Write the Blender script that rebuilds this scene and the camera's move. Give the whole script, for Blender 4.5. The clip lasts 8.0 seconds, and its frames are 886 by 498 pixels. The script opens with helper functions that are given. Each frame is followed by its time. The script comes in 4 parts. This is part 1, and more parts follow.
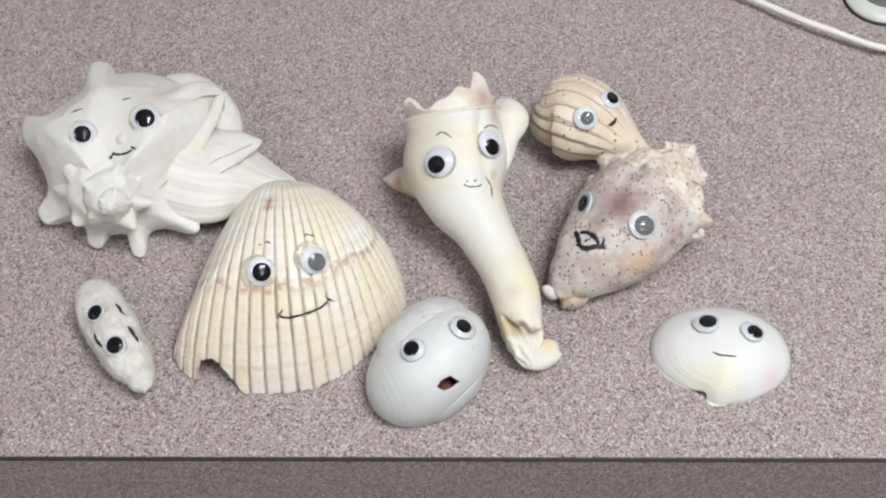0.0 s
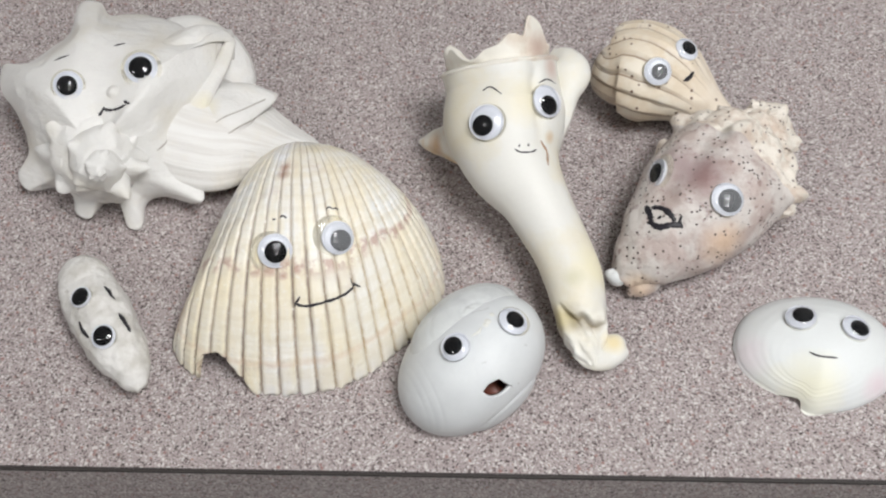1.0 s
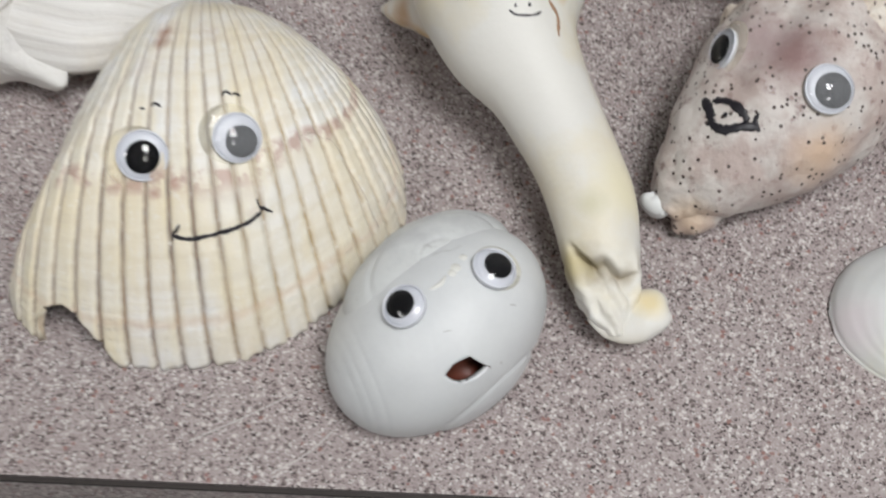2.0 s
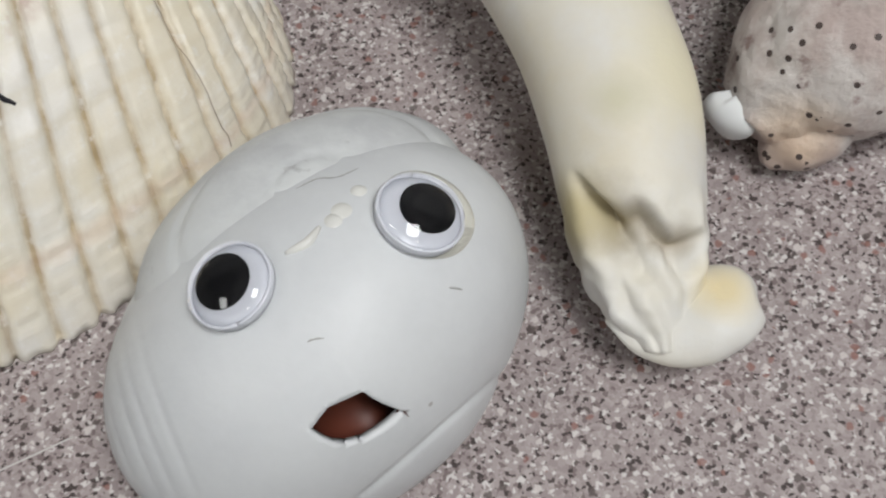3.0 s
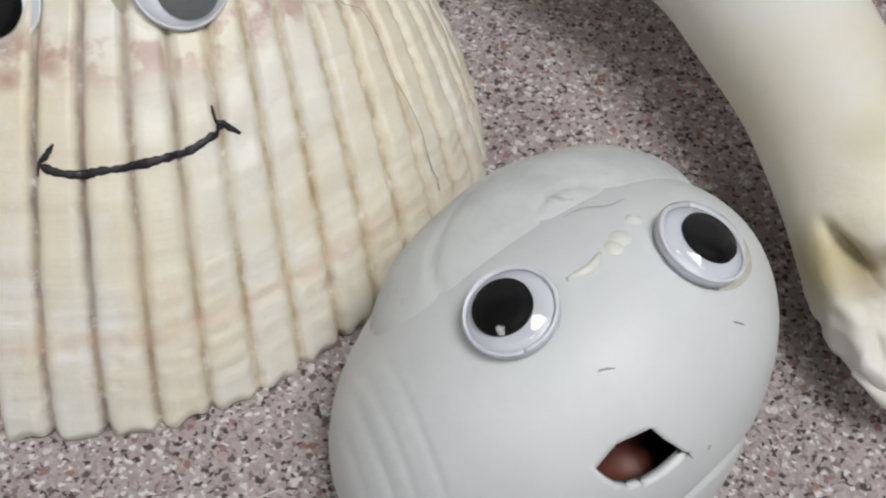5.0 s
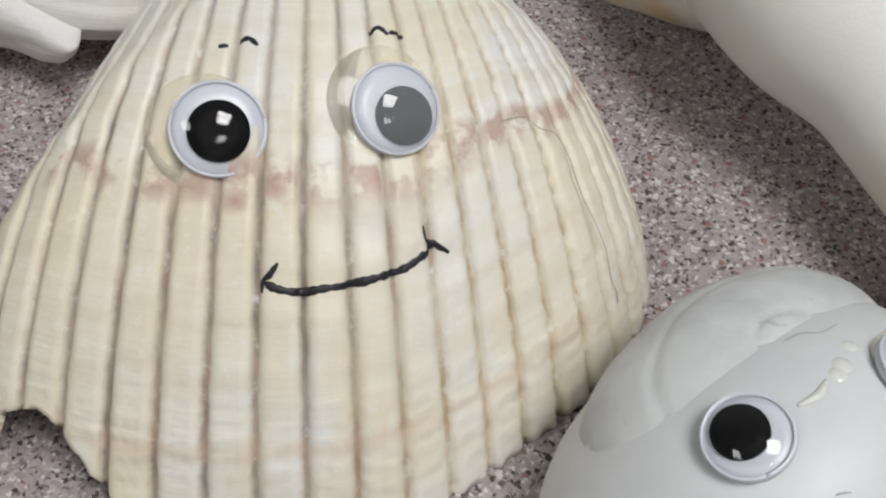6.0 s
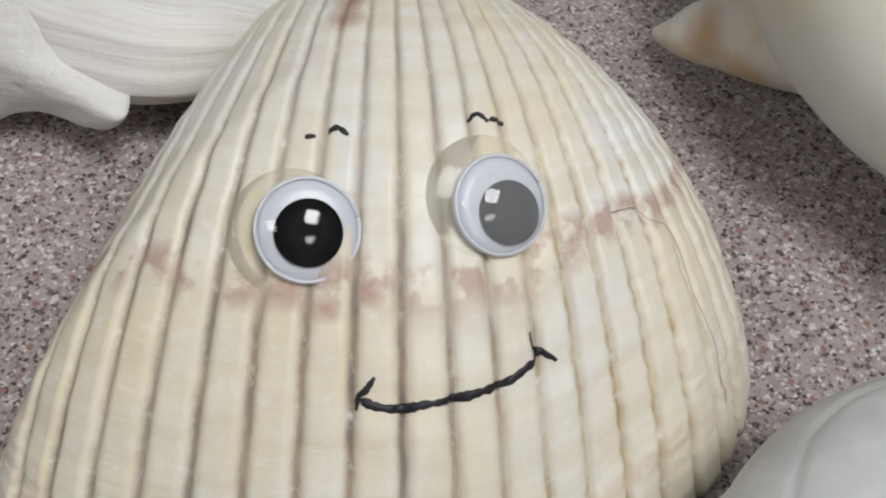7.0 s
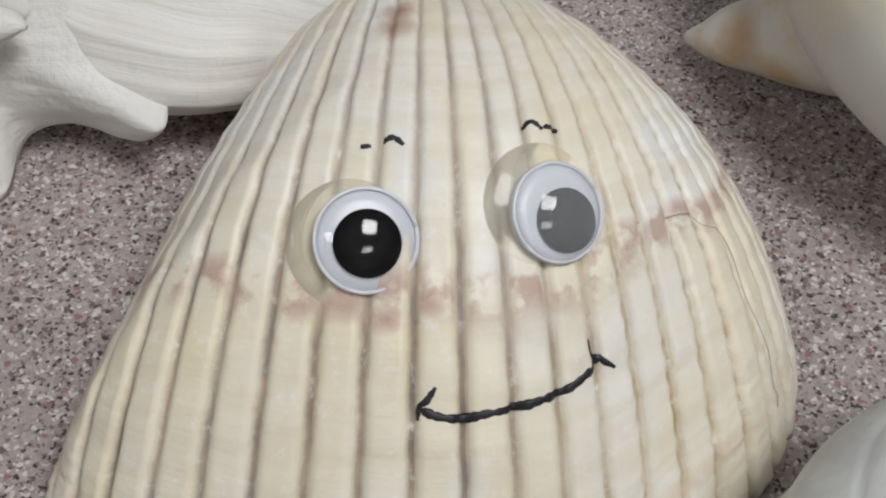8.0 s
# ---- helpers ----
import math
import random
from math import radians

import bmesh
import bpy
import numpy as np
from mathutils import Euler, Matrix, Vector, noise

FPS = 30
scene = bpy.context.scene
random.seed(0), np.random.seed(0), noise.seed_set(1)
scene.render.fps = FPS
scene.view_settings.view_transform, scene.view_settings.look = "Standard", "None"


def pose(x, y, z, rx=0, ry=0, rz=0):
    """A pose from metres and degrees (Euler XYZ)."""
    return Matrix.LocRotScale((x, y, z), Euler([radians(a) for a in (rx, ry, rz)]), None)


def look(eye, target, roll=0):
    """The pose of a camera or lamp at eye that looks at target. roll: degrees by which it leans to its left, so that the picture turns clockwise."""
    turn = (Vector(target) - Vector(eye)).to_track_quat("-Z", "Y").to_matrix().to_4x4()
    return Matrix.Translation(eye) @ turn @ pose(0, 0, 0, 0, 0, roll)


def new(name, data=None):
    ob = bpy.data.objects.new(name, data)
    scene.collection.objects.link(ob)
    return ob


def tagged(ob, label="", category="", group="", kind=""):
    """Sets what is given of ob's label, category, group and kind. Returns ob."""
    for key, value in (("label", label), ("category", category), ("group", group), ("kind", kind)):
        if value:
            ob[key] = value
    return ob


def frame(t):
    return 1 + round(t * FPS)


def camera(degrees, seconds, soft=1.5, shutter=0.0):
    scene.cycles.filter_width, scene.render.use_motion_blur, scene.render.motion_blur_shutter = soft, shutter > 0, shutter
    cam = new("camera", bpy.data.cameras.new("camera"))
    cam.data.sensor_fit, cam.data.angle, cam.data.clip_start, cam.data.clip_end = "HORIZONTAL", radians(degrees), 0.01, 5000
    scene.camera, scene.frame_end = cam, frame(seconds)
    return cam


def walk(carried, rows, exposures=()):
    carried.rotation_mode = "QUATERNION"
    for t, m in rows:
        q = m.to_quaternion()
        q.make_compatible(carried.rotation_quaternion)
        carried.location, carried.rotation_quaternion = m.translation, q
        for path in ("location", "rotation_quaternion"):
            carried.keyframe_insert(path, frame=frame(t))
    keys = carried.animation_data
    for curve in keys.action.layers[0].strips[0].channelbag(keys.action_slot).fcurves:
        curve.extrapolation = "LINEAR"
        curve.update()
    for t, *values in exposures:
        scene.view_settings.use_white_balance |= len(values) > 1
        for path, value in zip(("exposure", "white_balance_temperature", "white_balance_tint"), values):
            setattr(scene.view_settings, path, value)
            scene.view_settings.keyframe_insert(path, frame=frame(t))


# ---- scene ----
cam = camera(41.0, 8.0, 2.15, 0.2)
PATH = [
    (0, (0.17321, -0.18992, 0.39853), (0.17072, -0.01598, 0.15411), -0.64),
    (0.5, (0.16943, -0.17267, 0.37671), (0.16515, -0.00342, 0.12905), -0.85),
    (1, (0.16431, -0.14295, 0.34624), (0.15651, 0.02087, 0.09504), -1.61),
    (1.5, (0.16019, -0.10822, 0.30414), (0.14996, 0.04899, 0.04884), -1.92),
    (2, (0.18143, -0.07810, 0.23745), (0.16202, 0.07114, -0.02207), -4.61),
    (2.2, (0.18905, -0.06463, 0.20847), (0.16824, 0.08102, -0.05297), -5.08),
    (3.3, (0.18591, -0.01651, 0.11802), (0.16222, 0.13026, -0.14254), -4.59),
    (3.5, (0.18316, -0.01558, 0.11408), (0.15770, 0.13505, -0.14411), -4.90),
    (4, (0.17691, -0.01788, 0.11166), (0.15149, 0.13844, -0.14313), -4.68),
    (5.3, (0.15150, -0.03286, 0.12551), (0.13445, 0.14371, -0.11643), -0.38),
    (5.5, (0.14582, -0.03354, 0.12793), (0.12905, 0.14433, -0.11307), -0.25),
    (6, (0.13434, -0.03079, 0.13044), (0.11955, 0.15424, -0.10525), 0.75),
    (6.5, (0.12659, -0.01371, 0.12478), (0.11537, 0.16915, -0.11279), 1.57),
    (7, (0.11951, -0.01555, 0.12842), (0.11004, 0.16907, -0.10785), 1.81),
    (7.5, (0.11518, -0.01515, 0.12891), (0.10665, 0.17055, -0.10655), 1.78),
    (8, (0.11262, -0.01534, 0.12849), (0.10537, 0.16994, -0.10735), 1.55),
]
EXPOSURES = [(0, 0.16), (1.5, 0.06), (2.2, -0.16), (3.5, -0.26), (4.2, -0.26), (5.5, -0.21), (8, -0.32)]
walk(cam, [(t, look(eye, target, roll)) for t, eye, target, roll in PATH], EXPOSURES)

from mathutils.bvhtree import BVHTree

# ---- light: a room with fluorescent ceiling panels ----
PANEL_GLOW, ROOM_GLOW = 4.0, 0.006
world = bpy.data.worlds.new("room_air")
world.use_nodes = True
world.node_tree.nodes["Background"].inputs[0].default_value = (1.0, 1.0, 1.0, 1)
world.node_tree.nodes["Background"].inputs[1].default_value = ROOM_GLOW

CM = 0.01


# ---- materials ----
class Nodes:
    """A small wrapper that adds and joins nodes of one material."""

    def __init__(self, name):
        self.mat = bpy.data.materials.new(name)
        self.mat.use_nodes = True
        self.tree = self.mat.node_tree
        self.bsdf = self.tree.nodes["Principled BSDF"]

    def add(self, kind, **values):
        node = self.tree.nodes.new(kind)
        for key, value in values.items():
            node.inputs[key].default_value = value
        return node

    def join(self, out, into):
        self.tree.links.new(out, into)
        return self

    def coords(self, kind="Object"):
        return self.add("ShaderNodeTexCoord").outputs[kind]

    def noise(self, scale, detail=4.0, rough=0.55, kind="Object", stretch=None):
        n = self.add("ShaderNodeTexNoise", Scale=scale, Detail=detail, Roughness=rough)
        where = self.coords(kind)
        if stretch:
            m = self.add("ShaderNodeMapping", Scale=stretch)
            self.join(where, m.inputs["Vector"])
            where = m.outputs["Vector"]
        self.join(where, n.inputs["Vector"])
        return n.outputs["Fac"]

    def ramp(self, fac, stops, kind="LINEAR"):
        r = self.add("ShaderNodeValToRGB")
        r.color_ramp.interpolation = kind
        while len(r.color_ramp.elements) < len(stops):
            r.color_ramp.elements.new(0.5)
        for e, (place, colour) in zip(r.color_ramp.elements, stops):
            e.position = place
            e.color = (*colour, 1) if len(colour) == 3 else colour
        self.join(fac, r.inputs["Fac"])
        return r.outputs["Color"]

    def mix(self, fac, a, b, blend="MIX"):
        m = self.tree.nodes.new("ShaderNodeMix")
        m.data_type, m.blend_type = "RGBA", blend
        for value, slot in ((fac, 0), (a, 6), (b, 7)):
            if isinstance(value, bpy.types.NodeSocket):
                self.join(value, m.inputs[slot])
            elif isinstance(value, tuple):
                m.inputs[slot].default_value = (*value, 1)
            else:
                m.inputs[slot].default_value = value
        return m.outputs[2]

    def maths(self, op, a, b=0.0, c=0.0, clamp=False):
        m = self.tree.nodes.new("ShaderNodeMath")
        m.operation, m.use_clamp = op, clamp
        for value, slot in ((a, 0), (b, 1), (c, 2)):
            if isinstance(value, bpy.types.NodeSocket):
                self.join(value, m.inputs[slot])
            else:
                m.inputs[slot].default_value = value
        return m.outputs[0]

    def bump(self, height, strength, distance):
        b = self.add("ShaderNodeBump", Strength=strength, Distance=distance)
        self.join(height, b.inputs["Height"]).join(b.outputs["Normal"], self.bsdf.inputs["Normal"])
        return b

    def done(self, colour, rough=0.5, **more):
        if isinstance(colour, tuple):
            self.bsdf.inputs["Base Color"].default_value = (*colour, 1)
        else:
            self.join(colour, self.bsdf.inputs["Base Color"])
        if isinstance(rough, bpy.types.NodeSocket):
            self.join(rough, self.bsdf.inputs["Roughness"])
        else:
            self.bsdf.inputs["Roughness"].default_value = rough
        for key, value in more.items():
            self.bsdf.inputs[key.replace("_", " ")].default_value = value
        return self.mat


def laminate_material():
    n = Nodes("speckled_laminate")
    warp = n.add("ShaderNodeTexNoise", Scale=1600.0, Detail=2.0)
    n.join(n.coords(), warp.inputs["Vector"])
    shift = n.add("ShaderNodeVectorMath")
    shift.operation = "MULTIPLY_ADD"
    shift.inputs[1].default_value = (0.0009, 0.0009, 0.0009)
    n.join(warp.outputs["Color"], shift.inputs[0]).join(n.coords(), shift.inputs[2])
    where = shift.outputs[0]
    fine = n.add("ShaderNodeTexVoronoi", Scale=2100.0)
    n.join(where, fine.inputs["Vector"])
    sep = n.add("ShaderNodeSeparateColor")
    n.join(fine.outputs["Color"], sep.inputs["Color"])
    small = n.ramp(sep.outputs[0], [(0.0, (0.060, 0.046, 0.044)), (0.095, (0.20, 0.16, 0.157)), (0.20, (0.318, 0.270, 0.266)), (0.45, (0.373, 0.325, 0.318)), (0.75, (0.424, 0.374, 0.366)), (0.90, (0.62, 0.595, 0.58))], "CONSTANT")
    big = n.add("ShaderNodeTexVoronoi", Scale=900.0)
    n.join(where, big.inputs["Vector"])
    sep2 = n.add("ShaderNodeSeparateColor")
    n.join(big.outputs["Color"], sep2.inputs["Color"])
    flakes = n.ramp(sep2.outputs[1], [(0.0, (0.10, 0.08, 0.075)), (0.05, (0.27, 0.14, 0.12)), (0.10, (0.62, 0.58, 0.56)), (0.15, (0.5, 0.5, 0.5))], "CONSTANT")
    only = n.ramp(sep2.outputs[1], [(0.0, (0.85, 0.85, 0.85)), (0.15, (0, 0, 0))], "CONSTANT")
    round_ = n.ramp(big.outputs["Distance"], [(0.42, (1, 1, 1)), (0.5, (0, 0, 0))])
    colour = n.mix(n.mix(1.0, only, round_, "MULTIPLY"), small, flakes)
    cloud = n.noise(26, 3)
    colour = n.mix(n.maths("MULTIPLY", cloud, 0.35), colour, n.mix(1.0, colour, (0.80, 0.76, 0.76), "MULTIPLY"))
    n.bump(n.noise(900, 2), 0.12, 0.0003)
    return n.done(colour, n.maths("MULTIPLY_ADD", n.noise(60, 3), 0.2, 0.33), Specular_IOR_Level=0.4)


def shell_material(name, light, tint, dark, scale=55.0, rough=0.42, bump=0.25, tint_low=0.50, tint_high=0.68, dark_low=0.66, dark_high=0.76, stretch=None, specks=None, patches=(), grain=None):
    """Chalky shell: a pale ground, soft tinted patches, sparser worn stains and a fine relief."""
    n = Nodes(name)
    tints = n.ramp(n.noise(scale, 5, 0.6), [(tint_low, (0, 0, 0)), (tint_high, (1, 1, 1))])
    colour = n.mix(tints, light, tint)
    stains = n.ramp(n.noise(scale * 2.3, 6, 0.65, stretch=stretch), [(dark_low, (0, 0, 0)), (dark_high, (0.8, 0.8, 0.8))])
    colour = n.mix(stains, colour, dark)
    fine = n.noise(900, 4, 0.6)
    colour = n.mix(n.maths("MULTIPLY", fine, 0.16), colour, n.mix(1.0, colour, (0.72, 0.70, 0.66), "MULTIPLY"))
    for (x, y, z, r, stain) in patches:
        d = n.tree.nodes.new("ShaderNodeVectorMath")
        d.operation = "DISTANCE"
        n.join(n.coords(), d.inputs[0])
        d.inputs[1].default_value = (x * CM, y * CM, z * CM)
        far = n.maths("ADD", n.maths("DIVIDE", d.outputs["Value"], 2 * r * CM), n.maths("MULTIPLY", n.noise(160, 5, 0.65), 0.35))
        colour = n.mix(n.ramp(far, [(0.32, (0.95, 0.95, 0.95)), (0.80, (0, 0, 0))]), colour, stain)
    if specks:
        v = n.add("ShaderNodeTexVoronoi", Scale=specks[0], Randomness=1.0)
        n.join(n.coords(), v.inputs["Vector"])
        sep = n.add("ShaderNodeSeparateColor")
        n.join(v.outputs["Color"], sep.inputs["Color"])
        dot = n.maths("MULTIPLY", n.maths("LESS_THAN", v.outputs["Distance"], specks[1]), n.maths("LESS_THAN", sep.outputs[0], specks[2]))
        colour = n.mix(dot, colour, specks[3])
    height = n.maths("MULTIPLY_ADD", n.noise(320, 5, 0.6), 0.6, n.maths("MULTIPLY", n.noise(90, 4), 0.8))
    if grain:
        height = n.maths("MULTIPLY_ADD", n.noise(110, 3, 0.6, stretch=grain), 0.5, height)
    n.bump(height, bump, 0.0012)
    return n.done(colour, n.maths("MULTIPLY_ADD", n.noise(140, 3), 0.25, rough - 0.12), Specular_IOR_Level=0.45)


def cockle_material():
    """Cream ribs with brown in the furrows, growth bands and a rosy band; u counts ribs, v runs from beak to margin."""
    n = Nodes("ribbed_cream_shell")
    uv = n.add("ShaderNodeSeparateXYZ")
    n.join(n.coords("UV"), uv.inputs[0])
    u, v = uv.outputs[0], uv.outputs[1]
    ground = n.ramp(n.noise(45, 5, 0.6), [(0.35, (0.81, 0.79, 0.75)), (0.60, (0.78, 0.735, 0.63)), (0.75, (0.82, 0.81, 0.78))])
    ground = n.mix(n.ramp(v, [(0.30, (0.8, 0.8, 0.8)), (0.62, (0, 0, 0))]), ground, (0.79, 0.78, 0.76))
    each = n.add("ShaderNodeTexWhiteNoise")
    each.noise_dimensions = "1D"
    n.join(n.maths("FLOOR", u), each.inputs["W"])
    ground = n.mix(n.maths("MULTIPLY", each.outputs["Value"], 0.30), ground, (0.70, 0.66, 0.49))
    yellow = n.ramp(n.noise(85, 4, 0.6, stretch=(1.6, 0.5, 0.5)), [(0.48, (0, 0, 0)), (0.66, (0.55, 0.55, 0.55))])
    ground = n.mix(yellow, ground, (0.76, 0.66, 0.42))
    # chalky growth bands across the ribs, broken up from rib to rib
    band = n.add("ShaderNodeTexNoise")
    band.noise_dimensions = "1D"
    band.inputs["Scale"].default_value = 22.0
    band.inputs["Detail"].default_value = 4.0
    n.join(n.maths("ADD", v, n.maths("MULTIPLY", each.outputs["Value"], 0.025)), band.inputs["W"])
    ground = n.mix(n.ramp(band.outputs["Fac"], [(0.42, (0, 0, 0)), (0.62, (0.6, 0.6, 0.6))]), ground, (0.70, 0.64, 0.51))
    # a warm band round the lower third
    warm = n.ramp(n.maths("ADD", v, n.maths("MULTIPLY", n.noise(60, 3), 0.12)), [(0.70, (0, 0, 0)), (0.76, (0.55, 0.55, 0.55)), (0.86, (0.4, 0.4, 0.4)), (0.92, (0, 0, 0))])
    ground = n.mix(warm, ground, (0.75, 0.67, 0.50))
    # furrows
    ragged = n.maths("MULTIPLY_ADD", n.noise(500, 3), 0.10, n.maths("FRACT", n.maths("ADD", u, -0.05)))
    part = n.maths("ABSOLUTE", n.maths("SUBTRACT", ragged, 0.5))
    furrow = n.ramp(part, [(0.36, (0, 0, 0)), (0.425, (0.45, 0.45, 0.45)), (0.47, (1, 1, 1))])
    place = n.add("ShaderNodeSeparateXYZ")
    n.join(n.coords(), place.inputs[0])
    # the furrows of the east flank are paler, with yellow beads
    east = n.ramp(n.maths("MULTIPLY", place.outputs[0], 1 / (20 * CM)), [(0.56, (0, 0, 0)), (0.65, (1, 1, 1))])
    weak = n.ramp(n.noise(70, 4), [(0.30, (0.62, 0.62, 0.62)), (0.6, (1, 1, 1))])
    weak = n.mix(1.0, weak, n.ramp(v, [(0.25, (0.5, 0.5, 0.5)), (0.65, (1, 1, 1))]), "MULTIPLY")
    dirt = n.ramp(n.noise(120, 4, 0.6), [(0.40, (0.22, 0.17, 0.145)), (0.60, (0.37, 0.285, 0.205))])
    dirt = n.mix(east, dirt, n.ramp(n.noise(260, 4, 0.6), [(0.40, (0.44, 0.34, 0.20)), (0.62, (0.63, 0.55, 0.41))]))
    colour = n.mix(n.mix(1.0, furrow, weak, "MULTIPLY"), ground, dirt)
    # bleached areas and faint mauve ones, larger than a rib
    bleach = n.ramp(n.noise(38, 3, 0.5, stretch=(1.3, 0.8, 0.8)), [(0.46, (0, 0, 0)), (0.60, (0.7, 0.7, 0.7))])
    colour = n.mix(bleach, colour, n.mix(1.0, colour, (0.99, 1.04, 1.16), "MULTIPLY"))
    mauve = n.ramp(n.noise(64, 4, 0.6), [(0.60, (0, 0, 0)), (0.72, (0.30, 0.30, 0.30))])
    colour = n.mix(mauve, colour, (0.55, 0.45, 0.43))
    # worn chalky flecks
    fleck = n.ramp(n.noise(420, 5, 0.7), [(0.56, (0, 0, 0)), (0.70, (0.6, 0.6, 0.6))])
    colour = n.mix(fleck, colour, (0.83, 0.82, 0.79))
    # rosy blotches along one old growth line
    line = n.ramp(n.maths("ADD", v, n.maths("MULTIPLY", n.noise(110, 4), 0.06)), [(0.672, (0, 0, 0)), (0.69, (0.85, 0.85, 0.85)), (0.712, (0.85, 0.85, 0.85)), (0.738, (0, 0, 0))])
    blot = n.ramp(n.noise(240, 4), [(0.45, (0, 0, 0)), (0.56, (0.9, 0.9, 0.9))])
    blot = n.mix(1.0, blot, n.ramp(part, [(0.30, (1, 1, 1)), (0.44, (0.25, 0.25, 0.25))]), "MULTIPLY")
    colour = n.mix(n.mix(1.0, line, blot, "MULTIPLY"), colour, (0.44, 0.28, 0.23))
    # thin growth line close to the margin
    late = n.ramp(n.maths("ADD", v, n.maths("MULTIPLY", n.noise(170, 3), 0.03)), [(0.935, (0, 0, 0)), (0.948, (0.3, 0.3, 0.3)), (0.96, (0, 0, 0))])
    colour = n.mix(late, colour, (0.60, 0.40, 0.28))
    for x, y, z, r, stain in ((10.29, 8.42, 4.0, 0.25, (0.27, 0.12, 0.07)), (10.28, 8.74, 4.1, 0.20, (0.30, 0.14, 0.09)), (8.6, 9.0, 2.6, 0.25, (0.46, 0.36, 0.31)), (8.0, 6.95, 2.2, 0.20, (0.42, 0.31, 0.30)), (8.3, 6.55, 2.5, 0.20, (0.40, 0.29, 0.29)), (9.05, 6.6, 3.0, 0.20, (0.46, 0.34, 0.33)), (14.0, 7.2, 2.0, 0.35, (0.50, 0.40, 0.34)), (10.88, 5.42, 3.1, 0.17, (0.42, 0.22, 0.18)), (10.45, 5.25, 3.0, 0.17, (0.40, 0.21, 0.17))):
        d = n.tree.nodes.new("ShaderNodeVectorMath")
        d.operation = "DISTANCE"
        n.join(n.coords(), d.inputs[0])
        d.inputs[1].default_value = (x * CM, y * CM, z * CM)
        far = n.maths("ADD", n.maths("DIVIDE", d.outputs["Value"], 2 * r * CM), n.maths("MULTIPLY", n.noise(200, 4), 0.4))
        colour = n.mix(n.ramp(far, [(0.3, (0.8, 0.8, 0.8)), (0.75, (0, 0, 0))]), colour, stain)
    # orange-brown outer edge of the west flank
    edge = n.mix(1.0, n.ramp(n.maths("ADD", v, n.maths("MULTIPLY", n.noise(90, 3), 0.06)), [(0.87, (0, 0, 0)), (0.94, (0.85, 0.85, 0.85))]), n.ramp(n.maths("MULTIPLY", place.outputs[0], 1 / (20 * CM)), [(0.375, (1, 1, 1)), (0.42, (0, 0, 0))]), "MULTIPLY")
    edge = n.mix(1.0, edge, n.ramp(n.maths("MULTIPLY", place.outputs[1], 1 / (20 * CM)), [(0.215, (0, 0, 0)), (0.26, (1, 1, 1))]), "MULTIPLY")
    colour = n.mix(edge, colour, (0.46, 0.25, 0.13))
    fine = n.noise(1100, 3)
    colour = n.mix(n.maths("MULTIPLY", fine, 0.22), colour, n.mix(1.0, colour, (0.72, 0.68, 0.62), "MULTIPLY"))
    rings = n.add("ShaderNodeTexNoise", Scale=1.0, Detail=3.0)
    both = n.add("ShaderNodeCombineXYZ")
    n.join(n.maths("MULTIPLY", u, 0.35), both.inputs[0]).join(n.maths("MULTIPLY", v, 85.0), both.inputs[1])
    n.join(both.outputs[0], rings.inputs["Vector"])
    # growth ridges crowd towards the margin
    crowd = n.ramp(v, [(0.70, (0.35, 0.35, 0.35)), (0.92, (1, 1, 1))])
    ridges = n.maths("MULTIPLY", rings.outputs["Fac"], crowd)
    n.bump(n.maths("MULTIPLY_ADD", n.noise(420, 4), 0.5, ridges), 0.22, 0.0009)
    return n.done(colour, 0.42, Specular_IOR_Level=0.45)


def lined_material():
    """Bleached shell with fine ridges that run along v."""
    n = Nodes("lined_white_shell")
    uv = n.add("ShaderNodeMapping", Scale=(46.0, 1.6, 1.0))
    n.join(n.coords("UV"), uv.inputs["Vector"])
    lines = n.add("ShaderNodeTexNoise", Scale=1.0, Detail=4.0, Roughness=0.6, Distortion=0.4)
    n.join(uv.outputs["Vector"], lines.inputs["Vector"])
    colour = n.mix(n.ramp(lines.outputs["Fac"], [(0.36, (0, 0, 0)), (0.60, (1, 1, 1))]), (0.64, 0.62, 0.59), (0.73, 0.72, 0.70))
    colour = n.mix(n.ramp(n.noise(48, 5, 0.6), [(0.52, (0, 0, 0)), (0.70, (0.6, 0.6, 0.6))]), colour, (0.70, 0.65, 0.56))
    n.bump(n.maths("MULTIPLY_ADD", n.noise(420, 4), 0.35, lines.outputs["Fac"]), 0.4, 0.0012)
    return n.done(colour, 0.55, Specular_IOR_Level=0.4)


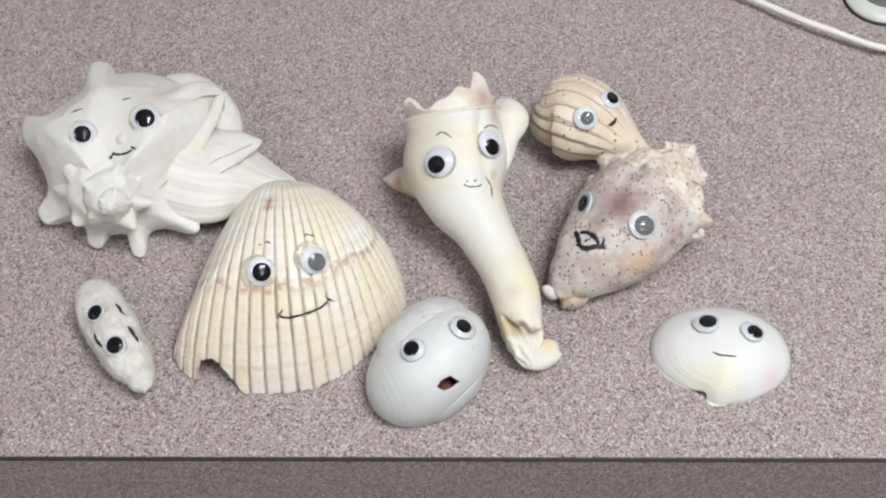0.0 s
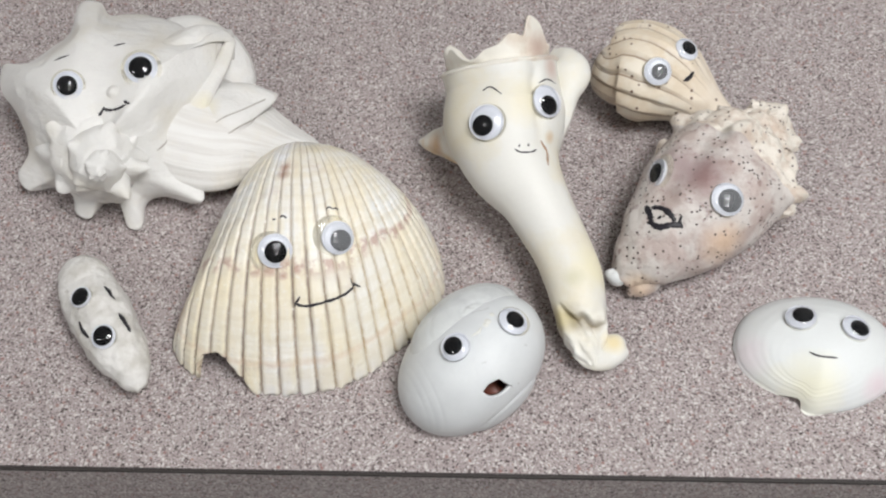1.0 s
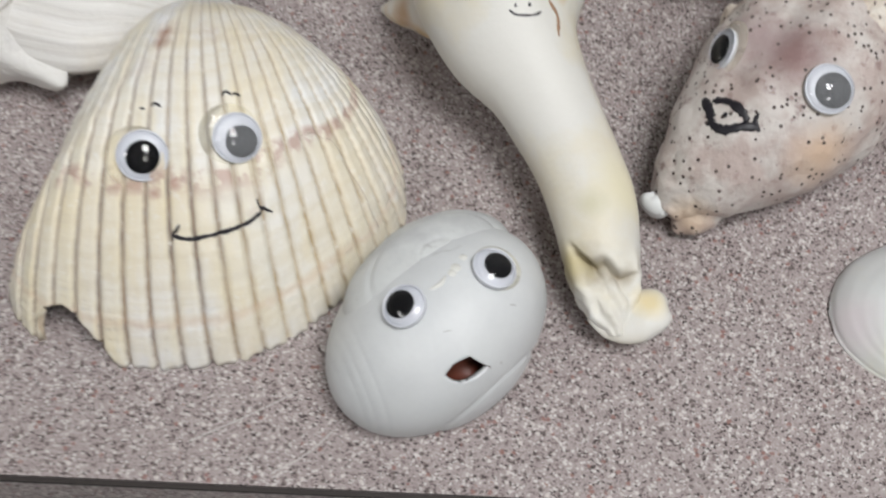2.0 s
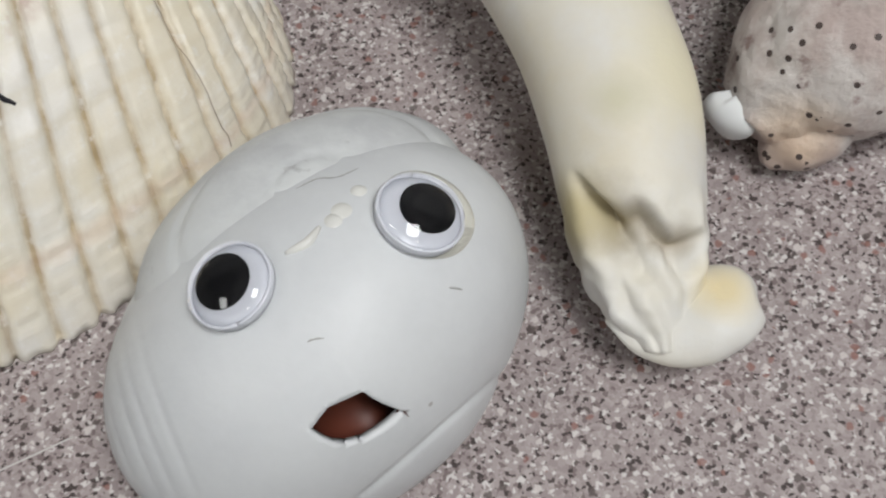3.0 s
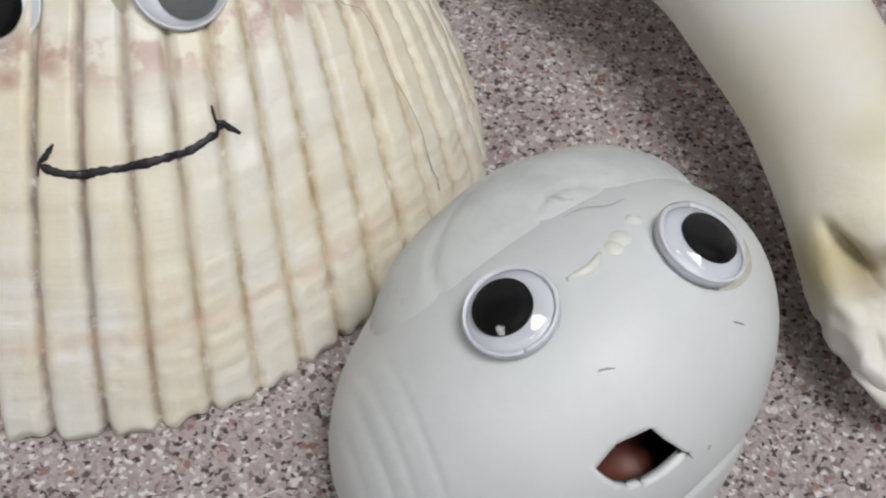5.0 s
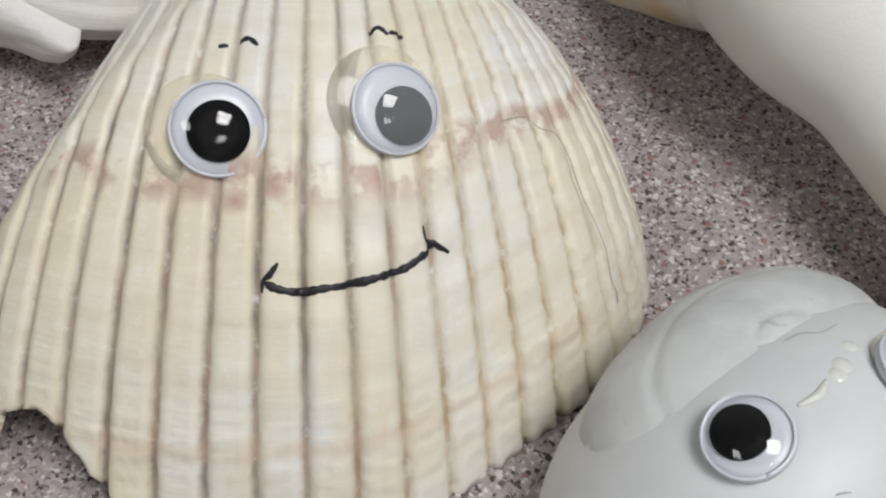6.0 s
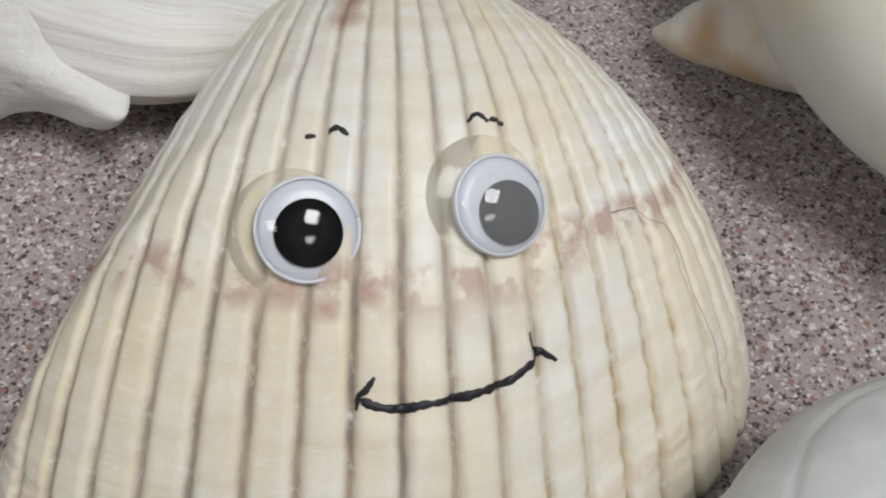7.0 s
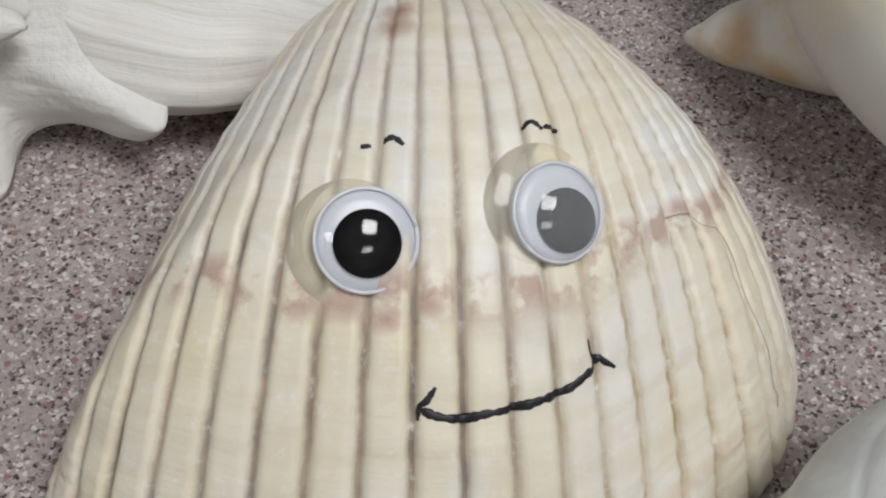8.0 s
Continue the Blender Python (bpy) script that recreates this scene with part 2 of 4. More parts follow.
def ridged_material():
    """The small whelk: tan ground, brown along the cords; u counts the cords."""
    n = Nodes("corded_tan_shell")
    uv = n.add("ShaderNodeSeparateXYZ")
    n.join(n.coords("UV"), uv.inputs[0])
    u, v = uv.outputs[0], uv.outputs[1]
    ground = n.ramp(n.noise(70, 5, 0.6), [(0.35, (0.72, 0.66, 0.56)), (0.55, (0.64, 0.54, 0.41)), (0.72, (0.75, 0.71, 0.64))])
    ground = n.mix(n.ramp(v, [(0.5, (0, 0, 0)), (0.75, (0.8, 0.8, 0.8))]), ground, (0.72, 0.64, 0.54))
    saw = n.maths("FRACT", n.maths("ADD", n.maths("MULTIPLY", u, 16.0), n.maths("MULTIPLY", n.noise(60, 3), 0.55)))
    cord = n.ramp(saw, [(0.0, (1, 1, 1)), (0.05, (0.75, 0.75, 0.75)), (0.12, (0.15, 0.15, 0.15)), (0.30, (0, 0, 0)), (0.98, (0, 0, 0)), (1.0, (1, 1, 1))])
    fade = n.ramp(v, [(0.02, (0.2, 0.2, 0.2)), (0.12, (1, 1, 1)), (0.50, (0.85, 0.85, 0.85)), (0.70, (0.05, 0.05, 0.05))])
    colour = n.mix(n.mix(1.0, cord, fade, "MULTIPLY"), ground, (0.22, 0.14, 0.085))
    v2 = n.add("ShaderNodeTexVoronoi", Scale=420.0)
    n.join(n.coords(), v2.inputs["Vector"])
    sep = n.add("ShaderNodeSeparateColor")
    n.join(v2.outputs["Color"], sep.inputs["Color"])
    dots = n.maths("MULTIPLY", n.maths("LESS_THAN", v2.outputs["Distance"], 0.24), n.maths("LESS_THAN", sep.outputs[0], 0.16))
    colour = n.mix(dots, colour, (0.16, 0.10, 0.07))
    n.bump(n.noise(350, 5), 0.3, 0.0010)
    return n.done(colour, 0.5)


def plain(name, colour, rough=0.5, spread=0.12, scale=300.0, **more):
    n = Nodes(name)
    shade = tuple(c * (1 - 2.2 * spread) for c in colour)
    return n.done(n.mix(n.noise(scale, 3), colour, shade), rough, **more)


def clear_material(name, tint, rough=0.03, ior=1.49, most=1.0, haze_share=0.0, haze_tint=(0.66, 0.68, 0.71)):
    """Clear plastic or glue as a thin skin: what lies under it shows through, gloss on top; a share of pale diffuse
    colour can be mixed in.
    """
    n = Nodes(name)
    n.tree.nodes.remove(n.bsdf)
    out = n.tree.nodes["Material Output"]
    clear = n.add("ShaderNodeBsdfTransparent", Color=(*tint, 1))
    gloss = n.add("ShaderNodeBsdfGlossy", Color=(1, 1, 1, 1), Roughness=rough)
    fres = n.add("ShaderNodeFresnel", IOR=ior)
    mix = n.add("ShaderNodeMixShader")
    n.join(n.maths("MULTIPLY", fres.outputs[0], most), mix.inputs[0]).join(clear.outputs[0], mix.inputs[1]).join(gloss.outputs[0], mix.inputs[2])
    top = mix.outputs[0]
    if haze_share:
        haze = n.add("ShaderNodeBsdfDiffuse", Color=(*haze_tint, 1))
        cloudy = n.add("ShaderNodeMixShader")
        n.join(n.maths("MULTIPLY_ADD", n.noise(260, 4, 0.6), 0.6 * haze_share, 0.7 * haze_share), cloudy.inputs[0])
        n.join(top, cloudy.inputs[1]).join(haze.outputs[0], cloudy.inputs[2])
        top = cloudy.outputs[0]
    n.join(top, out.inputs["Surface"])
    return n.mat


def glow_material(name, strength):
    n = Nodes(name)
    return n.done((0.9, 0.9, 0.9), 0.5, Emission_Color=(1.0, 0.965, 0.92, 1), Emission_Strength=strength)


M_LAM = laminate_material()
M_SEAM = plain("dark_seam", (0.035, 0.028, 0.026), 0.6)
M_COCKLE = cockle_material()
M_COCKLE_IN = plain("shell_inside", (0.62, 0.52, 0.40), 0.5)
M_WHITE = shell_material("bleached_white_shell", (0.71, 0.70, 0.68), (0.67, 0.64, 0.58), (0.70, 0.58, 0.38), 42, 0.55, 0.65, 0.48, 0.68, 0.70, 0.80, grain=(0.5, 2.5, 5.0), patches=((7.0, 12.3, 3.0, 0.5, (0.68, 0.64, 0.52)), (6.3, 11.2, 2.6, 0.3, (0.64, 0.57, 0.45))))
M_LINES = lined_material()
M_CREAM = shell_material("cream_glossy_shell", (0.72, 0.712, 0.675), (0.71, 0.66, 0.53), (0.68, 0.56, 0.38), 32, 0.52, 0.22, 0.46, 0.66, 0.70, 0.82, patches=((19.0, 12.9, 4.3, 0.45, (0.58, 0.46, 0.41)), (17.9, 11.4, 4.2, 0.9, (0.72, 0.66, 0.49)), (20.4, 6.3, 2.2, 0.8, (0.74, 0.69, 0.51)), (19.75, 4.80, 1.45, 0.55, (0.26, 0.21, 0.13)), (20.3, 4.6, 1.45, 0.32, (0.33, 0.27, 0.18)), (19.65, 5.75, 2.3, 0.35, (0.60, 0.57, 0.42)), (20.95, 4.1, 1.1, 0.40, (0.76, 0.65, 0.40)), (19.2, 4.7, 1.5, 0.55, (0.52, 0.45, 0.26)), (18.9, 10.5, 3.5, 0.22, (0.62, 0.50, 0.36))))
M_CREAM_IN = shell_material("broken_shell_edge", (0.78, 0.75, 0.68), (0.66, 0.57, 0.48), (0.42, 0.32, 0.24), 70, 0.5, 0.35, patches=((18.7, 13.3, 4.8, 0.6, (0.52, 0.39, 0.33)),))
M_ORANGE = shell_material("orange_stained_shell", (0.72, 0.69, 0.62), (0.66, 0.52, 0.34), (0.52, 0.28, 0.10), 90, 0.45, 0.2, 0.52, 0.66, patches=((15.2, 12.1, 1.05, 0.42, (0.46, 0.23, 0.06)), (15.75, 11.6, 0.9, 0.40, (0.60, 0.42, 0.20))))
M_MOON = shell_material("pale_grey_shell", (0.68, 0.70, 0.71), (0.615, 0.635, 0.65), (0.50, 0.50, 0.49), 38, 0.46, 0.09, 0.42, 0.62, 0.66, 0.78, specks=(130.0, 0.06, 0.30, (0.42, 0.41, 0.40)))
M_MOON_SPIRE = shell_material("worn_grey_spire", (0.64, 0.66, 0.66), (0.54, 0.555, 0.565), (0.36, 0.36, 0.36), 95, 0.46, 0.14, 0.44, 0.62, 0.66, 0.76, stretch=(1, 1, 3))
M_MOON_IN = plain("red_brown_inside", (0.17, 0.045, 0.026), 0.5)
M_CLAM = shell_material("smooth_white_shell", (0.70, 0.72, 0.72), (0.72, 0.71, 0.62), (0.68, 0.60, 0.62), 26, 0.52, 0.06, 0.52, 0.70, 0.66, 0.80, patches=((27.1, 2.7, 0.9, 1.1, (0.74, 0.72, 0.58)), (25.3, 4.0, 0.5, 0.7, (0.69, 0.64, 0.66)), (29.4, 2.9, 0.5, 0.6, (0.69, 0.60, 0.63))))
M_SPINDLE = shell_material("worn_grey_white_shell", (0.68, 0.665, 0.64), (0.54, 0.52, 0.48), (0.40, 0.37, 0.33), 120, 0.55, 1.0, 0.46, 0.66, 0.62, 0.76)
M_CONCH = shell_material("speckled_mauve_shell", (0.60, 0.56, 0.53), (0.46, 0.38, 0.35), (0.27, 0.18, 0.17), 110, 0.5, 0.95, 0.44, 0.60, 0.57, 0.66, specks=(620.0, 0.27, 0.42, (0.07, 0.05, 0.045)), patches=((23.9, 9.0, 3.3, 1.0, (0.25, 0.155, 0.15)), (23.2, 9.6, 2.8, 0.9, (0.38, 0.30, 0.30)), (24.6, 7.0, 2.4, 0.8, (0.62, 0.46, 0.34)), (21.9, 6.1, 1.0, 0.6, (0.62, 0.47, 0.33))))
M_CONCH_PALE = shell_material("chalky_speckled_shell", (0.72, 0.67, 0.60), (0.57, 0.47, 0.39), (0.34, 0.24, 0.20), 170, 0.55, 1.0, 0.46, 0.64, 0.64, 0.76, specks=(720.0, 0.29, 0.20, (0.10, 0.07, 0.06)))
M_RIDGED = ridged_material()
M_CREASE = plain("grey_crease", (0.47, 0.44, 0.40), 0.8)
M_CRACK = plain("brown_crack", (0.42, 0.26, 0.16), 0.7)
M_SCRATCH = plain("pale_scratch", (0.46, 0.46, 0.45), 0.7)
M_SCRATCH_PALE = plain("pale_counter_scratch", (0.62, 0.60, 0.58), 0.6)
M_INK = plain("black_marker_ink", (0.012, 0.010, 0.016), 0.45)
M_EYE = plain("white_plastic", (0.66, 0.68, 0.73), 0.3, 0.03)
M_PUPIL = plain("black_plastic", (0.004, 0.004, 0.005), 0.6, 0.1, Specular_IOR_Level=0.1)
M_DOME = clear_material("clear_plastic_dome", (0.97, 0.97, 0.98), 0.006)
# ceiling light's grey reflection over the pupil, put in as pale diffuse colour
M_DOME_SHEEN = clear_material("sheen_plastic_dome", (0.97, 0.97, 0.98), 0.012, haze_share=0.20)
M_GLUE = clear_material("clear_glue", (0.97, 0.955, 0.90), 0.03, 1.45, 0.5, 0.12, (0.88, 0.86, 0.80))
M_HAIR = plain("brown_hair", (0.34, 0.25, 0.17), 0.4)
M_GLUE_SOLID = plain("milky_glue", (0.74, 0.74, 0.70), 0.2, 0.05)
M_CABLE = plain("white_cable_rubber", (0.80, 0.79, 0.76), 0.4, 0.04)
M_GREY = plain("grey_green_plastic", (0.34, 0.37, 0.35), 0.35, 0.06)
M_PALE = plain("pale_grey_plastic", (0.62, 0.64, 0.62), 0.35, 0.05)
# unseen walls, greyed to cut the bounce into the shadows
M_WALL = plain("greyed_wall_paint", (0.40, 0.40, 0.39), 0.8, 0.05, 40)
M_CEIL = plain("ceiling_board", (0.62, 0.62, 0.61), 0.9, 0.06, 200)
M_FLOOR = plain("grey_vinyl", (0.30, 0.29, 0.28), 0.5, 0.08, 60)
M_GLOW = glow_material("lamp_diffuser", PANEL_GLOW)
M_METAL = plain("white_enamel", (0.75, 0.75, 0.74), 0.4, 0.04)


# ---- building helpers ----
def part(name, bm, material, parent=None, label="", smooth=True):
    me = bpy.data.meshes.new(name)
    bm.to_mesh(me)
    bm.free()
    return dress(name, me, material, parent, label, smooth)


def dress(name, me, material, parent=None, label="", smooth=True):
    for m in material if isinstance(material, tuple) else (material,):
        me.materials.append(m)
    me.polygons.foreach_set("use_smooth", [smooth] * len(me.polygons))
    me.update()
    ob = new(name, me)
    ob.parent = parent
    return tagged(ob, label)


def thing(name, label, category, group=""):
    return tagged(new(name), label, category, group)


def box(bm, x0, x1, y0, y1, z0, z1, bevel=0.0):
    made = bmesh.ops.create_cube(bm, size=1, matrix=Matrix.LocRotScale(((x0 + x1) / 2, (y0 + y1) / 2, (z0 + z1) / 2), None, (x1 - x0, y1 - y0, z1 - z0)))
    if bevel:
        edges = {e for v in made["verts"] for e in v.link_edges}
        bmesh.ops.bevel(bm, geom=list(edges), offset=bevel, segments=2, affect="EDGES", profile=0.5)
    return bm


def spline(points, count, closed=False):
    """Catmull-Rom through the points, at evenly spaced parameters."""
    p = np.array(points, float)
    n = len(p)
    u = np.linspace(0, n if closed else n - 1, count, endpoint=not closed)
    i = np.minimum(u.astype(int), n - 1 if closed else n - 2)
    f = (u - i)[:, None]
    if closed:
        a, b, c, d = (p[(i + k) % n] for k in (-1, 0, 1, 2))
    else:
        ext = np.vstack([2 * p[0] - p[1], p, 2 * p[-1] - p[-2]])
        a, b, c, d = (ext[i + k] for k in (0, 1, 2, 3))
    return 0.5 * (2 * b + (c - a) * f + (2 * a - 5 * b + 4 * c - d) * f**2 + (3 * b - a - 3 * c + d) * f**3)


def grid_data(P, closed=True, cap=(False, False)):
    """Vertices and faces of a grid P[along, round, xyz] (cm)."""
    a, r = P.shape[:2]
    idx = np.arange(a * r).reshape(a, r)
    nxt = np.roll(idx, -1, 1) if closed else idx[:, 1:]
    cur = idx if closed else idx[:, :-1]
    faces = np.stack([cur[:-1], nxt[:-1], nxt[1:], cur[1:]], -1).reshape(-1, 4).tolist()
    if cap[0]:
        faces.append(idx[0][::-1].tolist())
    if cap[1]:
        faces.append(idx[-1].tolist())
    return P.reshape(-1, 3), faces


def grid_part(name, P, material, parent, label="", closed=True, cap=(False, False), uv=None, thick=0.0, flip=False, inner=None):
    verts, faces = grid_data(P, closed, cap)
    if flip:
        faces = [f[::-1] for f in faces]
    me = bpy.data.meshes.new(name)
    me.from_pydata((verts * CM).tolist(), [], faces)
    if uv is not None:
        layer = me.uv_layers.new(name="UVMap")
        loops = np.empty(len(me.loops), np.int64)
        me.loops.foreach_get("vertex_index", loops)
        flat = uv.reshape(-1, 2)[loops]
        layer.data.foreach_set("uv", flat.ravel())
    ob = dress(name, me, (material, inner) if inner else material, parent, label)
    if thick:
        sol = ob.modifiers.new("thickness", "SOLIDIFY")
        sol.thickness, sol.offset = thick * CM, -1
        sol.material_offset = 1 if inner else 0
    return ob, BVHTree.FromPolygons([Vector(v) for v in verts.tolist()], faces)


def wobble(P, amount, scale, seed=0.0):
    """Small random relief, in cm."""
    flat = P.reshape(-1, 3)
    out = np.array([noise.noise_vector(Vector(v) * scale + Vector((seed, 0, 0))) for v in flat.tolist()])
    return P + amount * out.reshape(P.shape)


def loft_grid(stations, along=60, around=48, squash=1.0, bump=None, start=0.0):
    """Rings along a line of (x, y, z, radius); squash: height over width of a ring; bump(s, phi) scales the radius."""
    line = spline(stations, along)
    c, rad = line[:, :3], np.maximum(line[:, 3], 0.02)
    tan = np.gradient(c, axis=0)
    tan /= np.linalg.norm(tan, axis=1)[:, None]
    side = np.cross(tan, [0, 0, 1.0])
    side /= np.linalg.norm(side, axis=1)[:, None]
    up = np.cross(side, tan)
    phi = start + np.linspace(0, 2 * np.pi, around, endpoint=False)
    s = np.linspace(0, 1, along)
    scale = rad[:, None] * (bump(s[:, None], phi[None, :]) if bump else 1.0)
    cs, sn = np.cos(phi), np.sin(phi)
    P = c[:, None] + scale[..., None] * (cs[None, :, None] * side[:, None] + squash * sn[None, :, None] * up[:, None])
    P[..., 2] = np.maximum(P[..., 2], 0.02)
    return P


def loft_uv(along, around):
    v, u = np.meshgrid(np.linspace(0, 1, along), np.arange(around) / around, indexing="ij")
    return np.stack([u, v], -1)


def nearest(tree, p):
    place, normal, _, _ = tree.find_nearest(Vector(p))
    total = Vector(normal)
    for k in range(16):
        around = Vector((math.cos(k * 0.785), math.sin(k * 0.785), 0)) * (0.25 if k < 8 else 0.5)
        total += tree.find_nearest(Vector(p) + around)[1]
    total.normalize()
    if total.z < -0.2:
        total = -total
    return place, total


def tube(bm, points, radius, sides=6, flat=1.0, normals=None):
    """A thin round or flattened strand along points (cm)."""
    pts = [Vector(p) for p in points]
    rings = []
    for i, p in enumerate(pts):
        tan = (pts[min(i + 1, len(pts) - 1)] - pts[max(i - 1, 0)]).normalized()
        up = normals[i] if normals else Vector((0, 0, 1))
        side = tan.cross(up).normalized()
        up = side.cross(tan)
        r = radius[i] if isinstance(radius, (list, tuple)) else radius
        rings.append([bm.verts.new((p + r * (math.cos(a) * side + flat * math.sin(a) * up)) * CM) for a in (2 * math.pi * k / sides for k in range(sides))])
    for a, b in zip(rings, rings[1:]):
        for k in range(sides):
            bm.faces.new((a[k], a[(k + 1) % sides], b[(k + 1) % sides], b[k]))
    bm.faces.new(rings[0][::-1])
    bm.faces.new(rings[-1])
    return bm


def ink(shell, tree, name, points, width=0.035, label="black marker line", material=None):
    """A hand-drawn line lying on the shell's surface."""
    if len(points) < 2:
        return
    fine = spline(points, max(8, 5 * len(points)))
    spots, ups, radii = [], [], []
    for i, p in enumerate(fine.tolist()):
        place, up, _, _ = tree.find_nearest(Vector(p))
        if up.z < -0.2:
            up = -up
        spots.append(place + up * 0.008)
        ups.append(up)
        edge = min(i, len(fine) - 1 - i) / 3
        radii.append(width * (0.55 + 0.45 * min(1, edge)) * (1 + 0.8 * noise.noise(Vector((i * 1.3, width * 90, 0)))))
    part(name, tube(bmesh.new(), spots, radii, 6, 0.18, ups), material or M_INK, shell, label)


def cap_bm(radius, height, rings=7, sides=28, base=0.0):
    """A shallow round cap, flat below, in its own upright frame (cm)."""
    bm = bmesh.new()
    R = (radius**2 + height**2) / (2 * height)
    top = math.asin(min(1, radius / R)) if height < radius else math.pi / 2
    loops = []
    if base:
        loops.append([bm.verts.new((radius * math.cos(a), radius * math.sin(a), 0)) for a in (2 * math.pi * k / sides for k in range(sides))])
    for i in range(rings):
        t = top * (1 - i / rings)
        loops.append([bm.verts.new((R * math.sin(t) * math.cos(a), R * math.sin(t) * math.sin(a), base + R * math.cos(t) - R + height)) for a in (2 * math.pi * k / sides for k in range(sides))])
    tip = bm.verts.new((0, 0, base + height))
    for a, b in zip(loops, loops[1:]):
        for k in range(sides):
            bm.faces.new((a[k], a[(k + 1) % sides], b[(k + 1) % sides], b[k]))
    for k in range(sides):
        bm.faces.new((loops[-1][k], loops[-1][(k + 1) % sides], tip))
    bm.faces.new(loops[0][::-1])
    return bm


def placed(bm, m):
    bmesh.ops.transform(bm, matrix=Matrix.Scale(CM, 4) @ m, verts=bm.verts)
    return bm


def googly_eye(shell, tree, base, pupil, size, pupil_size, glue=0.0, glue_shift=(0, 0), lean=(0, 0, 0), rise=0.02, worn=False):
    """A glued-on eye: white cup, loose black pupil, clear dome, and the glue under it. worn: the dome with the lamp
    sheen in its colour.
    """
    if not base:
        return
    place, up = nearest(tree, base)
    up = (up + Vector(lean)).normalized()
    m = Matrix.Translation(place + up * rise) @ up.to_track_quat("Z", "Y").to_matrix().to_4x4()
    r = size / 2
    want = m.inverted() @ Vector(pupil)
    off = Vector((want.x, want.y, 0))
    most = r * 0.86 - pupil_size / 2
    if off.length > most:
        off *= most / off.length
    cup = part("eye_cup", placed(cap_bm(r, 0.03, 3, 32, 0.07), m), M_EYE, shell, "white plastic eye backing")
    lip = bmesh.new()
    circle = [m @ Vector((r * 0.975 * math.cos(a), r * 0.975 * math.sin(a), 0.085)) for a in (2 * math.pi * i / 40 for i in range(41))]
    tube(lip, circle, 0.022, 8, 1.0, [up] * 41)
    part("rim", lip, M_EYE, cup, "rounded white rim")
    part("pupil", placed(cap_bm(pupil_size / 2, 0.015, 2, 28, 0.03), m @ Matrix.Translation((off.x, off.y, 0.105))), M_PUPIL, cup, "loose black plastic disc")
    dome = part("eye_dome", placed(cap_bm(r * 0.97, 0.34 * r, 8, 32, 0.11), m @ Matrix.Translation((0, 0, 0.04))), M_DOME_SHEEN if worn else M_DOME, cup, "clear plastic dome with a pale sheen in its colour" if worn else "clear plastic dome")
    dome.visible_shadow = False
    if glue:
        slide = m.to_3x3().inverted() @ Vector((glue_shift[0], glue_shift[1], 0))
        pool = part("glue", placed(cap_bm(r * glue, 0.10, 6, 40, 0.05), m @ Matrix.Translation((slide.x, slide.y, -0.05 - 0.6 * rise))), M_GLUE, shell, "clear hardened glue")
        pool.visible_shadow = False


# ---- the room: unseen, added for bounce light and reflections ----
def room():
    x0, x1, y0, y1, z0, z1 = -2.2, 2.6, -2.6, 0.64, -0.92, 1.55
    t = 0.1
    for name, b, m in (
        ("floor", (x0 - t, x1 + t, y0 - t, y1 + t, z0 - t, z0), M_FLOOR),
        ("ceiling", (x0 - t, x1 + t, y0 - t, y1 + t, z1, z1 + t), M_CEIL),
        ("wall_north", (x0 - t, x1 + t, y1, y1 + t, z0, z1), M_WALL),
        ("wall_south", (x0 - t, x1 + t, y0 - t, y0, z0, z1), M_WALL),
        ("wall_west", (x0 - t, x0, y0, y1, z0, z1), M_WALL),
        ("wall_east", (x1, x1 + t, y0, y1, z0, z1), M_WALL),
    ):
        tagged(part(name, box(bmesh.new(), *b), m, smooth=False), "plain " + name.split("_")[0] + " of the unseen lit room", name.split("_")[0], kind="structure")


def ceiling_light(x, y, sx, sy, watts):
    """A recessed fluorescent panel: enamel frame and a glowing diffuser."""
    z = 1.55
    lamp = thing("ceiling_light", "white recessed fluorescent panel light in the ceiling", "ceiling light", "ceiling lights")
    bm = bmesh.new()
    for a, b, c, d in ((-sx - 0.04, sx + 0.04, sy, sy + 0.04), (-sx - 0.04, sx + 0.04, -sy - 0.04, -sy), (-sx - 0.04, -sx, -sy, sy), (sx, sx + 0.04, -sy, sy), (-0.008, 0.008, -sy, sy)):
        box(bm, x + a, x + b, y + c, y + d, z - 0.02, z - 0.001)
    part("frame", bm, M_METAL, lamp, smooth=False)
    light = new("panel_light", bpy.data.lights.new("panel_light", "AREA"))
    light.data.shape, light.data.size, light.data.size_y, light.data.energy = "RECTANGLE", 2 * sx, 2 * sy, watts
    light.data.color = (0.975, 0.985, 1.0)
    light.matrix_world = look((x, y, z - 0.022), (x, y, 0))
    light.parent = lamp
    for a, b in ((-sx, -0.008), (0.008, sx)):
        part("diffuser", box(bmesh.new(), x + a, x + b, y - sy, y + sy, z - 0.012, z - 0.003), M_GLOW, lamp, "glowing diffuser", False)


room()
ceiling_light(0.70, -0.34, 0.3, 0.3, 21.5)
# two further panels, unseen, added and set as fill from the front
ceiling_light(-1.2, -0.9, 0.3, 0.3, 7)
ceiling_light(0.95, -1.7, 0.3, 0.3, 7)


